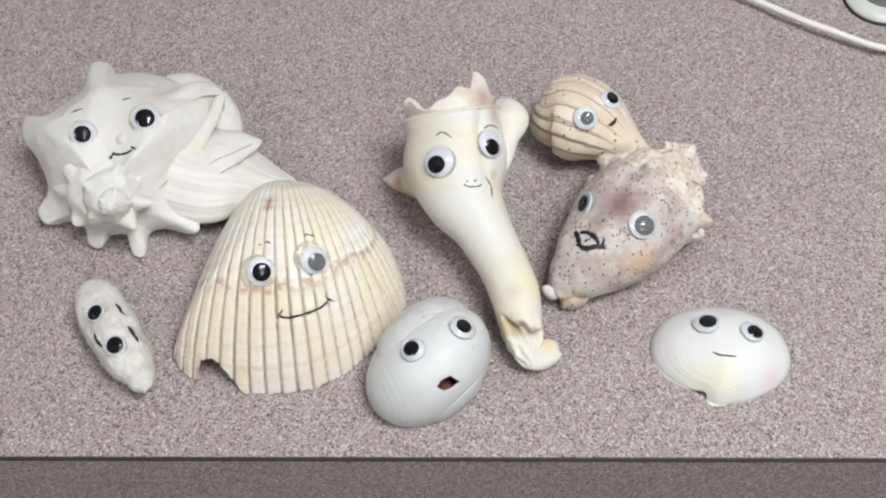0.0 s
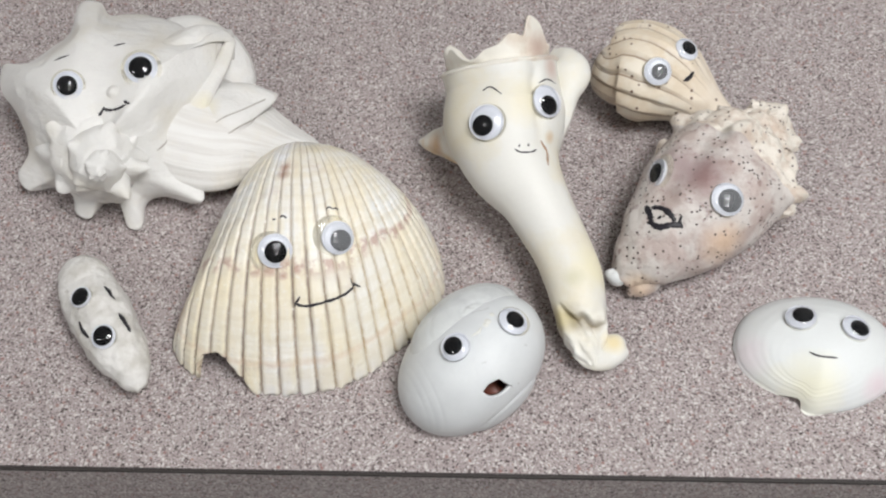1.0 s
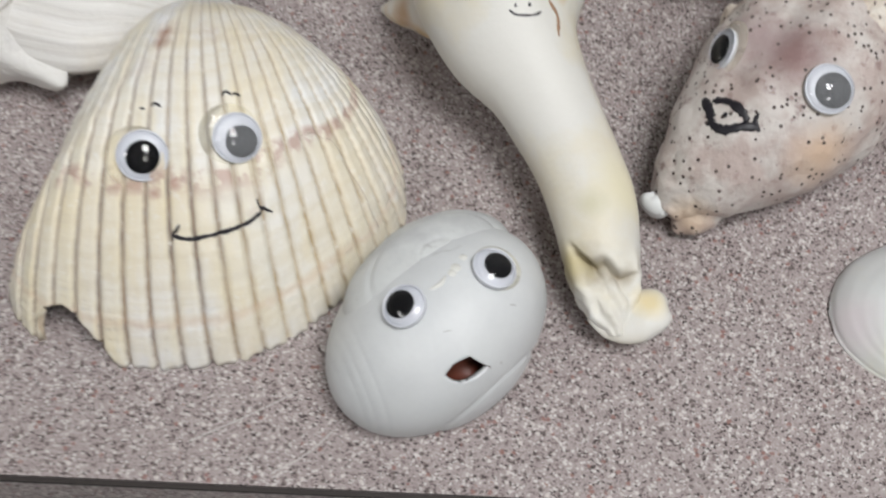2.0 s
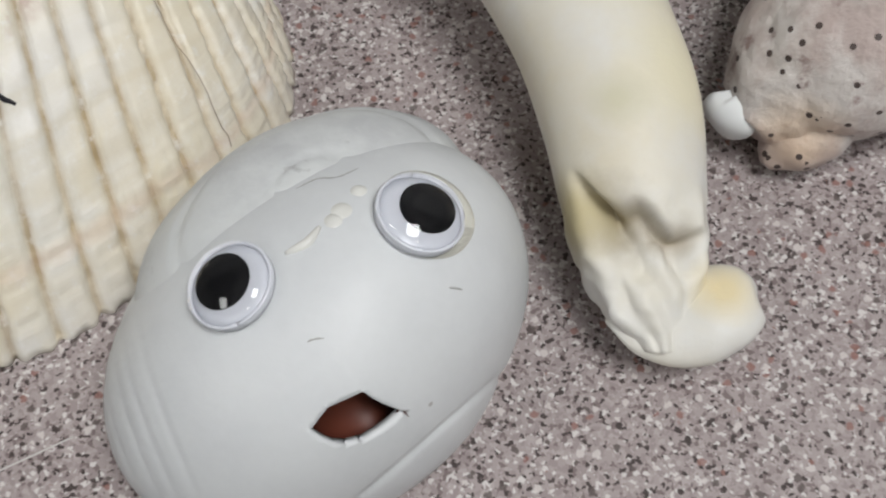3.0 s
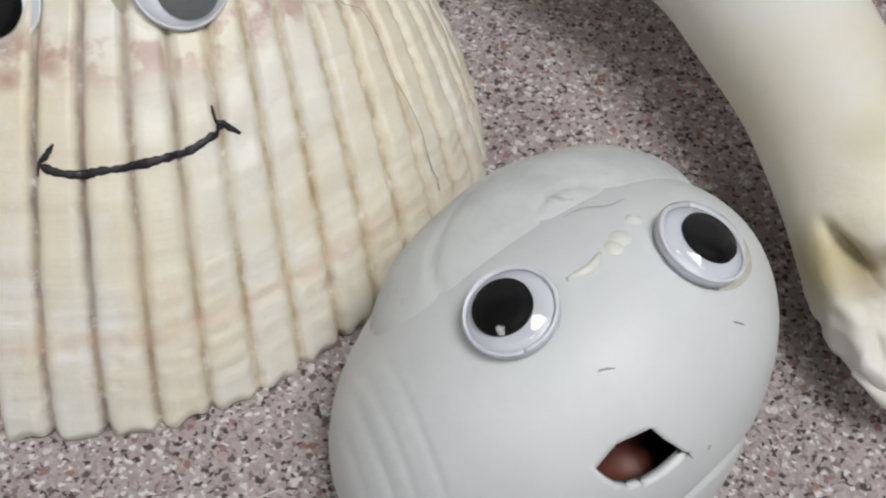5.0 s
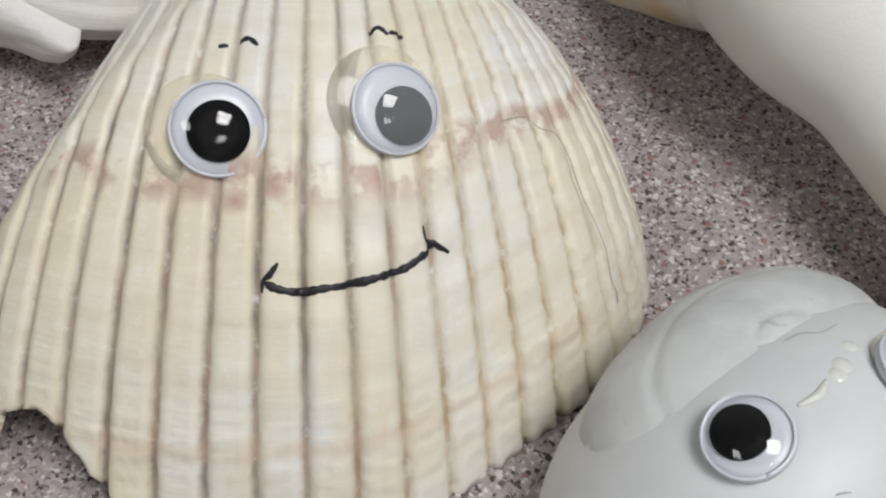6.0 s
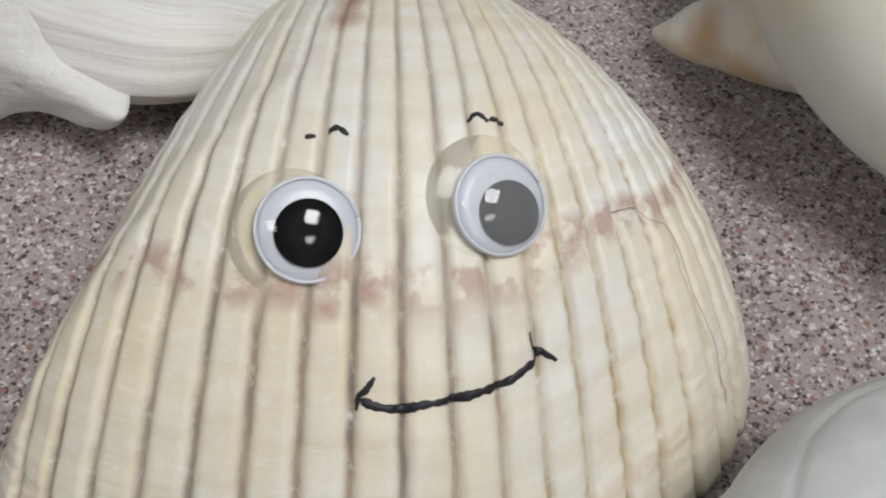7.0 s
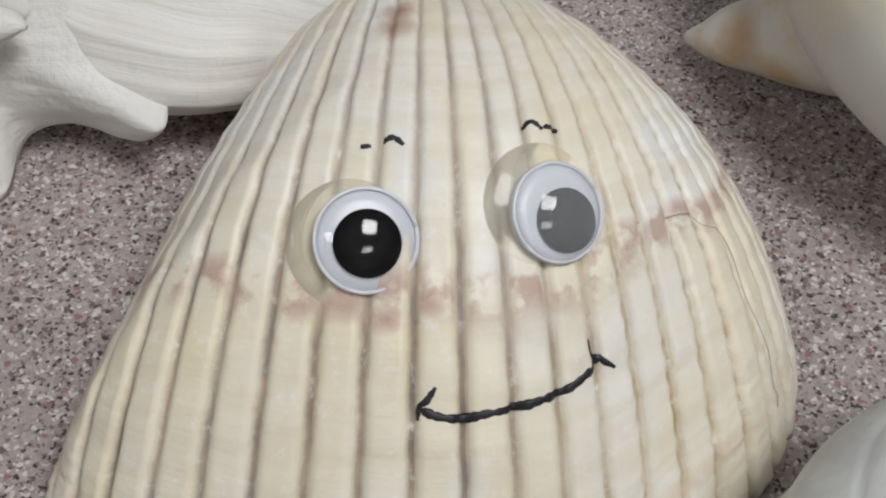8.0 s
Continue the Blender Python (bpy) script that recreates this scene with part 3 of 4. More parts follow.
def countertop():
    top = thing("countertop", "mauve-grey speckled laminate countertop with a square front edge", "countertop")
    part("worktop", box(bmesh.new(), -1.4, 1.8, 0.0, 0.638, -0.018, 0.0), M_LAM, top, "speckled laminate surface", False)
    part("front_edge", box(bmesh.new(), -1.4, 1.8, -0.0012, 0.02, -0.05, -0.0184), M_LAM, top, "speckled laminate strip", False)
    part("upper_front_edge", box(bmesh.new(), -1.4, 1.8, -0.0012, -0.0002, -0.0182, -0.0012), M_LAM, top, "speckled laminate strip", False)
    part("edge_seam", box(bmesh.new(), -1.4, 1.8, -0.0013, -0.0001, -0.00115, -0.0001), M_SEAM, top, "dark glue line", False)
    for pts in ([(13.1, 0.3), (13.6, 0.6), (14.0, 0.95), (14.3, 1.3)], [(11.2, 0.9), (12.5, 1.6), (13.5, 2.2)]):
        line = [(x, y, 0.001) for x, y in spline(pts, 16).tolist()]
        part("scratch", tube(bmesh.new(), line, 0.012, 6, 0.15), M_SCRATCH_PALE, top, "thin pale scratch")
    for x in (-1.3, -0.515, 0.27, 1.055):
        cab = thing("base_cabinet", "plain white base cabinet under the countertop", "cabinet", "base cabinets")
        part("body", box(bmesh.new(), x - 0.1, x + 0.68, 0.04, 0.62, -0.92, -0.052), M_METAL, cab, smooth=False)
        part("door", box(bmesh.new(), x - 0.095, x + 0.675, 0.02, 0.039, -0.85, -0.06, 0.003), M_METAL, cab, smooth=False)


countertop()


# ---- ribbed cockle ----
def dome_grid(margin, beak, peak, height, front, back, rings, around, reach=None, start=0.0, keen=0.0, spread=1.0, swell=0.0):
    """A valve lying on its margin. margin: closed plan outline, beak: where growth starts, peak: highest place in plan;
    front and back: exponents of the slope; reach(k): how far a line of growth goes before it is broken off;
    spread: below 1 the lines fan out early, as on an inrolled beak; swell: a fuller north-east flank."""
    rim = spline(margin, 2400, True)
    run = np.r_[0, np.cumsum(np.linalg.norm(np.diff(np.vstack([rim, rim[:1]]), axis=0), axis=1))]
    at = np.linspace(0, run[-1], around, endpoint=False)
    rim = np.stack([np.interp(at, run, np.r_[rim[:, k], rim[0, k]]) for k in (0, 1)], -1)
    soft = rim.copy()
    for _ in range(2 if keen else 0):
        soft = sum(np.roll(soft, k, 0) for k in range(-5, 6)) / 11
    d = soft - np.array(peak)
    ang = np.arctan2(d[:, 1], d[:, 0])
    order = np.argsort(ang)
    ang, far = ang[order], np.hypot(d[:, 0], d[:, 1])[order]
    s = np.linspace(start, 1, rings)[:, None]
    if reach is not None:
        s = s * reach(rim)[None, :]
    else:
        s = s * np.ones((1, around))
    line = rim[None] + 0 * s[..., None]
    if keen:
        line = soft[None] + (rim - soft)[None] * s[..., None] ** keen
    xy = np.array(beak) + (line - np.array(beak)) * np.stack([s**spread, s], -1)
    e = xy - np.array(peak)
    r = np.hypot(e[..., 0], e[..., 1])
    rho = np.minimum(r / np.interp(np.arctan2(e[..., 1], e[..., 0]), ang, far, period=2 * np.pi), 1)
    f = 0.5 * (1 - e[..., 1] / np.maximum(r, 1e-6))
    p = back[0] + (front[0] - back[0]) * f
    q = back[1] + (front[1] - back[1]) * f
    flank = np.clip((0.8 * e[..., 0] + 0.6 * e[..., 1]) / np.maximum(r, 1e-6), 0, 1) ** 2
    z = height * np.maximum(1 - rho ** (p + 1.5 * swell * flank), 0) ** (q - swell * flank)
    return np.concatenate([xy, z[..., None]], -1), s


def outward(P):
    a = np.gradient(P, axis=0)
    b = (np.roll(P, -1, 1) - np.roll(P, 1, 1)) / 2
    n = np.cross(a, b)
    n /= np.maximum(np.linalg.norm(n, axis=-1, keepdims=True), 1e-9)
    return np.where(n[..., 2:] < 0, -n, n)


def cockle():
    shell = thing("cockle_shell", "large cream ribbed cockle shell with glued-on eyes and drawn smile", "seashell", "seashells")
    margin = [(10.2, 11.55), (9.3, 11.2), (8.5, 10.4), (7.85, 9.2), (7.2, 7.5), (6.8, 5.8), (6.55, 4.7), (6.6, 4), (7.3, 3.2), (8.3, 2.8), (9.39, 2.6), (10.85, 2.6), (12.1, 2.85), (13, 3.35), (13.95, 4.2), (14.95, 5.25), (15.4, 6.5), (15.25, 7.8), (14.7, 9.05), (13.7, 10.15), (12.45, 11.05), (11.2, 11.45)]
    ribs, around, rings = 46, 46 * 12, 190

    def reach(rim):
        # the broken corner of the margin
        a = (rim[:, 0] - 7.45) / (9.35 - 7.45)
        low = rim[:, 1] < 4.6
        cut = np.where(low & (a > 0) & (a < 1), 0.03 * np.minimum(1, np.clip(a, 0, 1) / 0.05) * (1 - np.clip(a, 0, 1)) + 0.055 * np.sin(np.pi * np.clip(a, 0, 1) ** 0.7), 0)
        return 1 - cut + 0.004 * np.sin(rim[:, 0] * 9) * np.sin(rim[:, 1] * 7)

    P, s = dome_grid(margin, (10.25, 11.35), (10.45, 8.1), 4.1, (1.75, 0.80), (2.3, 0.52), rings, around, reach, 0.02, spread=0.65, swell=0.08)
    k = np.arange(around)[None, :] / around * ribs - 0.33 + 0.0 * s
    # the ribs of both flanks are narrower
    k = k + 0.012 * np.clip(k - 24, 0, 12) ** 2 + 0.288 * np.clip(k - 36, 0, 20) - 0.012 * np.clip(19 - k, 0, 12) ** 2
    prof = np.minimum(1, 1.7 * np.abs(np.sin(np.pi * k))) ** 0.8
    n = outward(P)
    size = (0.03 + 0.125 * s) * (1 - 0.4 * np.clip((s - 0.88) / 0.12, 0, 1))
    late = np.clip((s - 0.86) / 0.06, 0, 1)
    steps = (s * 62 + 0.35 * np.sin(k * 1.7)) % 1.0
    ring = 0.008 * np.sin(s * 95 + 2 * np.sin(k * 0.7)) + 0.034 * late * (steps - 0.5)
    east = np.clip((P[..., 0] - 11.3) / 2.2, 0, 1)
    bead = 0.020 * np.sin(s * 230 + 5 * np.sin(k * 2.1)) * np.exp(-(((prof - 0.45) / 0.35) ** 2)) * east
    P = P + n * (size * (prof - 0.75) + ring * (0.35 + 0.65 * prof) + bead)[..., None]
    # the rib ends stand out along the margin
    away = P[..., :2] - np.array((10.4, 7.2))
    away /= np.linalg.norm(away, axis=-1, keepdims=True)
    P[..., :2] += away * (0.07 * np.clip((s - 0.93) / 0.07, 0, 1) * (prof - 0.6))[..., None]
    P = wobble(P, 0.012, 2.6)
    P[..., 2] = np.maximum(P[..., 2], 0.015)
    ob, tree = grid_part("shell_valve", P, M_COCKLE, shell, "cream valve with flat ribs and brown furrows", uv=np.stack([k, s], -1), thick=0.16, inner=M_COCKLE_IN, flip=True)
    googly_eye(shell, tree, (10.18, 5.90, 3.45), (10.19, 5.86, 3.45), 1.08, 0.70, 1.22, (-0.14, -0.05), (0.06, -0.16, 0.0), 0.03)
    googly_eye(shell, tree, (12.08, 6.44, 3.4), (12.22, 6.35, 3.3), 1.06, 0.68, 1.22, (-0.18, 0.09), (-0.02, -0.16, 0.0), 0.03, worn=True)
    for nm, pts, w in (("drawn_mouth", [(10.84, 4.58, 2.46), (10.99, 4.5, 2.45), (11.25, 4.5, 2.42), (11.5, 4.57, 2.43), (11.76, 4.7, 2.37), (12.04, 4.78, 2.41), (12.31, 4.94, 2.38), (12.48, 5.09, 2.4), (12.57, 5.24, 2.39), (12.65, 5.31, 2.47)], 0.045), ("drawn_mouth_corner", [(10.98, 4.72, 2.64), (10.88, 4.63, 2.48), (10.81, 4.46, 2.4)], 0.035), ("drawn_mouth_corner", [(12.51, 5.43, 2.6), (12.62, 5.32, 2.49), (12.83, 5.28, 2.34)], 0.035), ("drawn_brow", [(10.06, 6.81, 3.81), (10.11, 6.81, 3.85), (10.16, 6.81, 3.86)], 0.03), ("drawn_brow", [(10.27, 6.85, 3.89), (10.38, 6.93, 3.88), (10.5, 6.85, 3.88)], 0.034), ("drawn_brow", [(11.72, 7.26, 3.79), (11.81, 7.33, 3.81), (11.92, 7.28, 3.75)], 0.03), ("drawn_brow", [(11.93, 7.3, 3.75), (12, 7.35, 3.72), (12.1, 7.32, 3.71)], 0.034)):
        ink(shell, tree, nm, pts, w)
    strand = [(12.9, 6.7, 2.95), (13.53, 6.98, 2.75), (13.9, 6.95, 2.5), (14.3, 6.6, 2.1), (14.75, 6.1, 1.4), (15.0, 5.8, 0.9)]
    if strand:
        fine = spline(strand, 24)
        spots = [tree.find_nearest(Vector(p))[0] + Vector((0, 0, 0.02 + 0.12 * math.sin(math.pi * i / 23))) for i, p in enumerate(fine.tolist())]
        part("hair", tube(bmesh.new(), spots, 0.005, 5), M_HAIR, shell, "fine brown hair caught in the glue")


cockle()


# ---- grey moon snail ----
def moon_snail():
    shell = thing("moon_snail_shell", "smooth pale grey moon snail shell with a broken hole", "seashell", "seashells")
    c, ax, yaw, tip = (16.39, 3.36, 0.85), (2.64, 1.98, 2.40), 0.82, 0.40
    turn = np.array([[math.cos(yaw), math.sin(yaw), 0], [-math.sin(yaw), math.cos(yaw), 0], [0, 0, 1]])
    turn = np.array([[1, 0, 0], [0, math.cos(tip), math.sin(tip)], [0, -math.sin(tip), math.cos(tip)]]) @ turn
    along, around = 150, 220
    th = np.linspace(0.004, math.pi * 0.74, along)[:, None]
    ph = np.linspace(0, 2 * math.pi, around, endpoint=False)[None, :]
    unit = np.stack([np.sin(th) * np.cos(ph), np.sin(th) * np.sin(ph), np.cos(th) + 0 * ph], -1)
    world_unit = unit @ turn
    dent = 0.0 * world_unit[..., 0]
    left = world_unit @ np.array([-0.80, -0.50, 0.0])
    dent = dent + sum(-0.0035 * np.exp(-(((left - v) / 0.012) ** 2)) for v in (0.66, 0.74, 0.80, 0.87))
    right = world_unit @ np.array([0.62, -0.62, -0.30])
    dent = dent - 0.016 * np.exp(-(((right - 0.80) / 0.012) ** 2)) + 0.03 * np.clip((right - 0.80) / 0.1, 0, 1)
    P = np.array(c) + ((unit * (1 + dent)[..., None]) * np.array(ax)) @ turn
    P = wobble(P, 0.03, 0.7)
    P[..., 2] += 0.09 * (P[..., 0] - 16.9) * np.clip(P[..., 2] / 2, 0, 1)
    P[..., 2] = np.maximum(P[..., 2], 0.02)
    hole = [(16.80, 1.42, 2.55), (16.90, 1.47, 2.66), (16.98, 1.62, 2.72), (17.16, 1.70, 2.74), (17.34, 1.80, 2.74), (17.5, 1.74, 2.60), (17.74, 1.80, 2.25), (17.56, 1.58, 2.22), (17.36, 1.48, 2.2), (17.12, 1.32, 2.3), (16.95, 1.36, 2.42)]
    verts, faces = grid_data(P, True, (True, False))
    tree = BVHTree.FromPolygons([Vector(v) for v in verts.tolist()], faces)
    if hole:
        edge = np.array(hole)
        mid = edge.mean(0)
        _, up = nearest(tree, mid.tolist())
        q = up.to_track_quat("Z", "Y").to_matrix().transposed()
        loc = lambda p: np.array(q @ Vector(p - mid))
        ring = [loc(p)[:2] for p in edge]

        def inside(p):
            x, y, z = loc(p)
            if abs(z) > 0.6:
                return False
            hit_ = False
            for (ax_, ay_), (bx, by) in zip(ring, ring[1:] + ring[:1]):
                if (ay_ > y) != (by > y) and x < (bx - ax_) * (y - ay_) / (by - ay_) + ax_:
                    hit_ = not hit_
            return hit_

        near = np.linalg.norm(verts - mid, axis=1) < 1.0
        gone = {i for i in np.nonzero(near)[0].tolist() if inside(verts[i])}
        kept = [f for f in faces if not all(i in gone for i in f)]
        # draw the cut edge of the hole in to the outline
        rim3 = [Vector(p) for p in edge.tolist()]
        border = gone & {i for f in kept for i in f}
        for i in border:
            v, best = Vector(verts[i]), None
            for a, b in zip(rim3, rim3[1:] + rim3[:1]):
                t = max(0, min(1, (v - a).dot(b - a) / (b - a).length_squared))
                w = a.lerp(b, t)
                if best is None or (w - v).length < (best - v).length:
                    best = w
            verts[i] = np.array(tree.find_nearest(best)[0])
        faces = kept
    me = bpy.data.meshes.new("shell_body")
    me.from_pydata((verts * CM).tolist(), [], faces)
    ob = dress("shell_body", me, (M_MOON, M_MOON_IN), shell, "smooth pale grey whorl with a chipped hole")
    bm = bmesh.new()
    bm.from_mesh(me)
    bmesh.ops.delete(bm, geom=[v for v in bm.verts if not v.link_faces], context="VERTS")
    bmesh.ops.recalc_face_normals(bm, faces=bm.faces)
    bm.to_mesh(me)
    bm.free()
    sol = ob.modifiers.new("thickness", "SOLIDIFY")
    sol.thickness, sol.offset, sol.material_offset = 0.10 * CM, -1, 1
    sol.use_rim = True
    googly_eye(shell, tree, (15.92, 2.76, 3.05), (15.83, 2.78, 3.11), 0.90, 0.58)
    googly_eye(shell, tree, (17.62, 3.66, 3.0), (17.73, 3.73, 3.11), 0.92, 0.58, 1.12, (0.10, 0.10))
    # low spire: a smaller rounded whorl that rises behind the last one
    th, ph = np.meshgrid(np.linspace(0.01, math.pi - 0.01, 80), np.linspace(0, 2 * math.pi, 120, endpoint=False), indexing="ij")
    wind = (th / 0.62 + ph / (2 * math.pi)) % 1.0
    swell = 1 - 0.020 * np.exp(-(((wind - 0.5) / 0.05) ** 2)) * (th < 1.3)
    ball = np.stack([2.2 * np.sin(th) * np.cos(ph), 1.5 * np.sin(th) * np.sin(ph), 1.6 * np.cos(th)], -1) * swell[..., None]
    ball = ball @ np.array([[math.cos(yaw), math.sin(yaw), 0], [-math.sin(yaw), math.cos(yaw), 0], [0, 0, 1]])
    grid_part("spire", wobble(np.array((16.27, 3.97, 1.32)) + ball, 0.03, 1.4, 83.0), M_MOON_SPIRE, shell, "low greyish spire whorl", cap=(True, True))
    column = [(16.0, 3.2, 0.5, 0.5), (16.6, 2.6, 1.0, 0.6), (17.1, 2.1, 1.35, 0.45), (17.4, 1.8, 1.5, 0.1)]
    grid_part("inner_column", wobble(loft_grid(column, 24, 28), 0.05, 1.5, 17.0), M_MOON_IN, shell, "brown inner column", cap=(True, True), flip=True)
    for pts in ([(16.29, 4.03, 3.19), (16.51, 4.17, 3.17), (16.74, 4.18, 3.19), (16.95, 4.33, 3.12)], [(16.73, 2.12, 3.27), (16.8, 2.15, 3.27), (16.91, 2.17, 3.26)], [(18.1, 3, 2.86), (18.17, 3.03, 2.79), (18.22, 3.05, 2.72)]):
        ink(shell, tree, "scratch", pts, 0.009, "fine grey scratch", M_SCRATCH)
    chip = [(16.88, 3.68, 3.44), (17.02, 3.99, 3.32), (16.81, 3.54, 3.48)]
    if chip:
        for p, r in zip(chip, (0.15, 0.12, 0.13)):
            place, up = nearest(tree, p)
            m = Matrix.Translation(place - up * 0.03) @ up.to_track_quat("Z", "Y").to_matrix().to_4x4()
            part("glue_bead", placed(cap_bm(r, 0.055, 4, 14), m), M_GLUE_SOLID, shell, "milky hardened glue")
        ridge = [(16.67, 3.45, 3.49), (16.56, 3.23, 3.52), (16.33, 3.1, 3.49)]
        part("glue_bead", tube(bmesh.new(), [tree.find_nearest(Vector(p))[0] for p in spline(ridge, 14).tolist()], [0.02 + 0.035 * math.sin(math.pi * i / 13) for i in range(14)], 8), M_GLUE_SOLID, shell, "milky hardened glue")


moon_snail()


# ---- white clam valve ----
def clam():
    shell = thing("clam_shell", "smooth white clam valve with eyes and a short drawn mouth", "seashell", "seashells")
    margin = [(25, 4.65), (25.4, 5.55), (26.26, 6.2), (27.62, 6.45), (28.93, 6.25), (29.92, 5.55), (30.33, 4.7), (30.3, 3.85), (29.72, 3), (28.58, 2.38), (27.3, 2.12), (26.95, 2.25), (26.78, 2.6), (25.9, 3), (25.2, 3.7)]
    P, s = dome_grid(margin, (27.25, 3.15), (27.75, 4.25), 1.32, (2.1, 0.62), (1.9, 0.66), 90, 240, None, 0.0005, 7.0)
    n = outward(P)
    ring = (0.003 * np.sin(s * 60) + 0.004 * np.sin(s * 21)) * np.clip((s - 0.3) / 0.3, 0, 1)
    P = wobble(P + n * ring[..., None], 0.025, 1.1, 7.0)
    P[..., 2] = np.maximum(P[..., 2] + 0.06 * np.maximum(0, (26.6 - P[..., 0])), 0.015)
    ob, tree = grid_part("shell_valve", P, M_CLAM, shell, "white valve with faint growth lines", thick=0.12)
    googly_eye(shell, tree, (27.02, 5, 1.15), (27.12, 5.06, 1.14), 0.98, 0.66, 1.05)
    googly_eye(shell, tree, (28.69, 4.63, 1.18), (28.79, 4.58, 1.16), 0.92, 0.60, 1.05)
    ink(shell, tree, "drawn_mouth", [(27.1, 3.76, 1.21), (27.36, 3.62, 1.22), (27.64, 3.57, 1.25), (27.95, 3.55, 1.23)], 0.034)


clam()


# ---- cream whelk with a long canal ----
def cream_whelk():
    shell = thing("cream_whelk_shell", "glossy cream whelk shell with a broken crown and long canal", "seashell", "seashells")
    line = [(17.22, 13.55, 3.6, 2.031), (17.36, 12.86, 3.1, 2.009), (17.43, 11.93, 2.7, 2.115), (17.58, 10.95, 2.5, 1.93), (17.86, 10.04, 2.3, 1.58), (18.42, 9.02, 2.1, 1.2), (18.92, 8.08, 1.87, 1.07), (19.38, 7.11, 1.7, 0.991), (19.74, 6.05, 1.5, 0.96), (19.93, 4.88, 1.2, 0.821), (20.13, 4.11, 0.95, 0.645), (20.33, 3.44, 0.7, 0.214)]

    def bump(s, phi):
        crease = -0.06 * np.exp(-(((phi - 2.05) / 0.10) ** 2)) * np.exp(-(((s - 0.16) / 0.20) ** 2))
        lump = 0.05 * np.exp(-(((phi - 1.55) / 0.5) ** 2)) * np.exp(-(((s - 0.12) / 0.2) ** 2))
        step = lambda x, w: 1 / (1 + np.exp(-np.clip(x / w, -40, 40)))
        # a ragged edge runs aslant over the canal; below it the inside lies open
        edge = 0.802 + 0.040 * (phi - 0.8) + 0.008 * np.sin(7 * phi)
        pit = step(s - edge, 0.0025) * step(phi - 0.72, 0.07) * step(2.5 - phi, 0.05)
        groove = -0.52 * pit * (1 - 0.75 * np.clip((s - 0.86) / 0.12, 0, 1)) + 0.06 * pit * np.sin(7 * phi - 55 * s)
        fold = 0.08 * np.exp(-(((phi - 2.45) / 0.16) ** 2)) * np.exp(-(((s - 0.845) / 0.04) ** 4))
        rag = 0.05 * np.sin(4 * phi + 60 * s) * np.sin(3 * phi + 1) * np.clip((s - 0.88) / 0.05, 0, 1)
        return 1 + crease + lump + groove + fold + rag

    P = wobble(loft_grid(line, 300, 160, 0.96, bump), 0.05, 0.55, 3.0)
    ragged = np.clip((np.linspace(0, 1, 300) - 0.78) / 0.08, 0, 1)[:, None, None]
    P = P + (wobble(P, 0.07, 2.0, 15.0) - P) * ragged
    P = P + (wobble(P, 0.035, 5.0, 4.0) - P) * ragged
    P[..., 2] = np.maximum(P[..., 2], 0.02)
    ob, tree = grid_part("shell_body", P, M_CREAM, shell, "cream whorl narrowing to a canal", cap=(False, True), thick=0.14, flip=True)
    # torn crown: a wall of uneven height on the upper ring
    ring, nxt = P[0], P[8]
    out = ring - nxt
    out /= np.linalg.norm(out, axis=1)[:, None]
    mid = ring.mean(0)
    phi = np.linspace(0, 2 * np.pi, len(ring), endpoint=False)
    tall = 0.28 + 0.10 * np.sin(5 * phi) + 0.07 * np.sin(11 * phi + 1)
    tall += 0.95 * np.exp(-(((phi - 2.38) / 0.26) ** 4)) + 0.5 * np.exp(-(((phi - 2.0) / 0.3) ** 2)) + 0.25 * np.exp(-(((phi - 1.6) / 0.3) ** 2)) + 0.35 * np.exp(-(((phi - 0.45) / 0.20) ** 2))
    rows = []
    for t in np.linspace(0, 1, 22):
        step = min(1.0, t / 0.25)
        inward = (mid - ring) * (0.17 * step - 0.08 * t)
        rows.append(ring - out * 0.12 * math.sin(math.pi * step) + out * (tall * max(0.0, (t - 0.2) / 0.8))[:, None] + inward)
    grid_part("torn_crown", wobble(np.array(rows), 0.05, 2.2, 11.0), M_CREAM_IN, shell, "jagged broken rim", thick=0.10, flip=False)
    # spiral core seen inside the break
    core = [(*(mid + out.mean(0) * d + np.array([0.25, 0, 0.1])), r) for d, r in ((-1.2, 0.9), (-0.5, 0.8), (0.1, 0.45), (0.45, 0.12))]
    grid_part("inner_column", wobble(loft_grid(core, 24, 28), 0.06, 1.8, 5.0), M_CREAM_IN, shell, "worn inner column", cap=(True, True), flip=True)
    # floor of the break
    disc = np.array([mid + (ring - mid) * k + out * -0.25 * (1 - k) for k in (0.02, 0.35, 0.7, 0.985)])
    grid_part("inner_wall", wobble(disc, 0.05, 2.0, 9.0), M_CREAM_IN, shell, "chalky inner wall")
    # flaring outer lip
    lip = [(19.08, 10.72, 1.9, 0.115), (19.30, 11.68, 2.8, 0.36), (19.5, 12.71, 3.1, 0.54), (19.7, 13.48, 3.3, 0.74), (19.52, 14.07, 3.4, 0.559), (19.11, 14.38, 3.4, 0.187)]
    L = wobble(loft_grid(lip, 40, 36, 0.62), 0.05, 1.2, 2.0)
    grid_part("outer_lip", L, M_CREAM, shell, "flared pale lip", cap=(True, True), flip=True)
    # shoulder spine
    spine = [(16.5, 12.0, 1.5, 1.15), (15.85, 12.2, 1.1, 0.85), (15.25, 12.42, 0.78, 0.56), (14.75, 12.58, 0.55, 0.34), (14.38, 12.69, 0.42, 0.08)]
    grid_part("spine", wobble(loft_grid(spine, 24, 24), 0.04, 2.0, 4.0), M_ORANGE, shell, "orange-stained spine", cap=(True, True), flip=True)
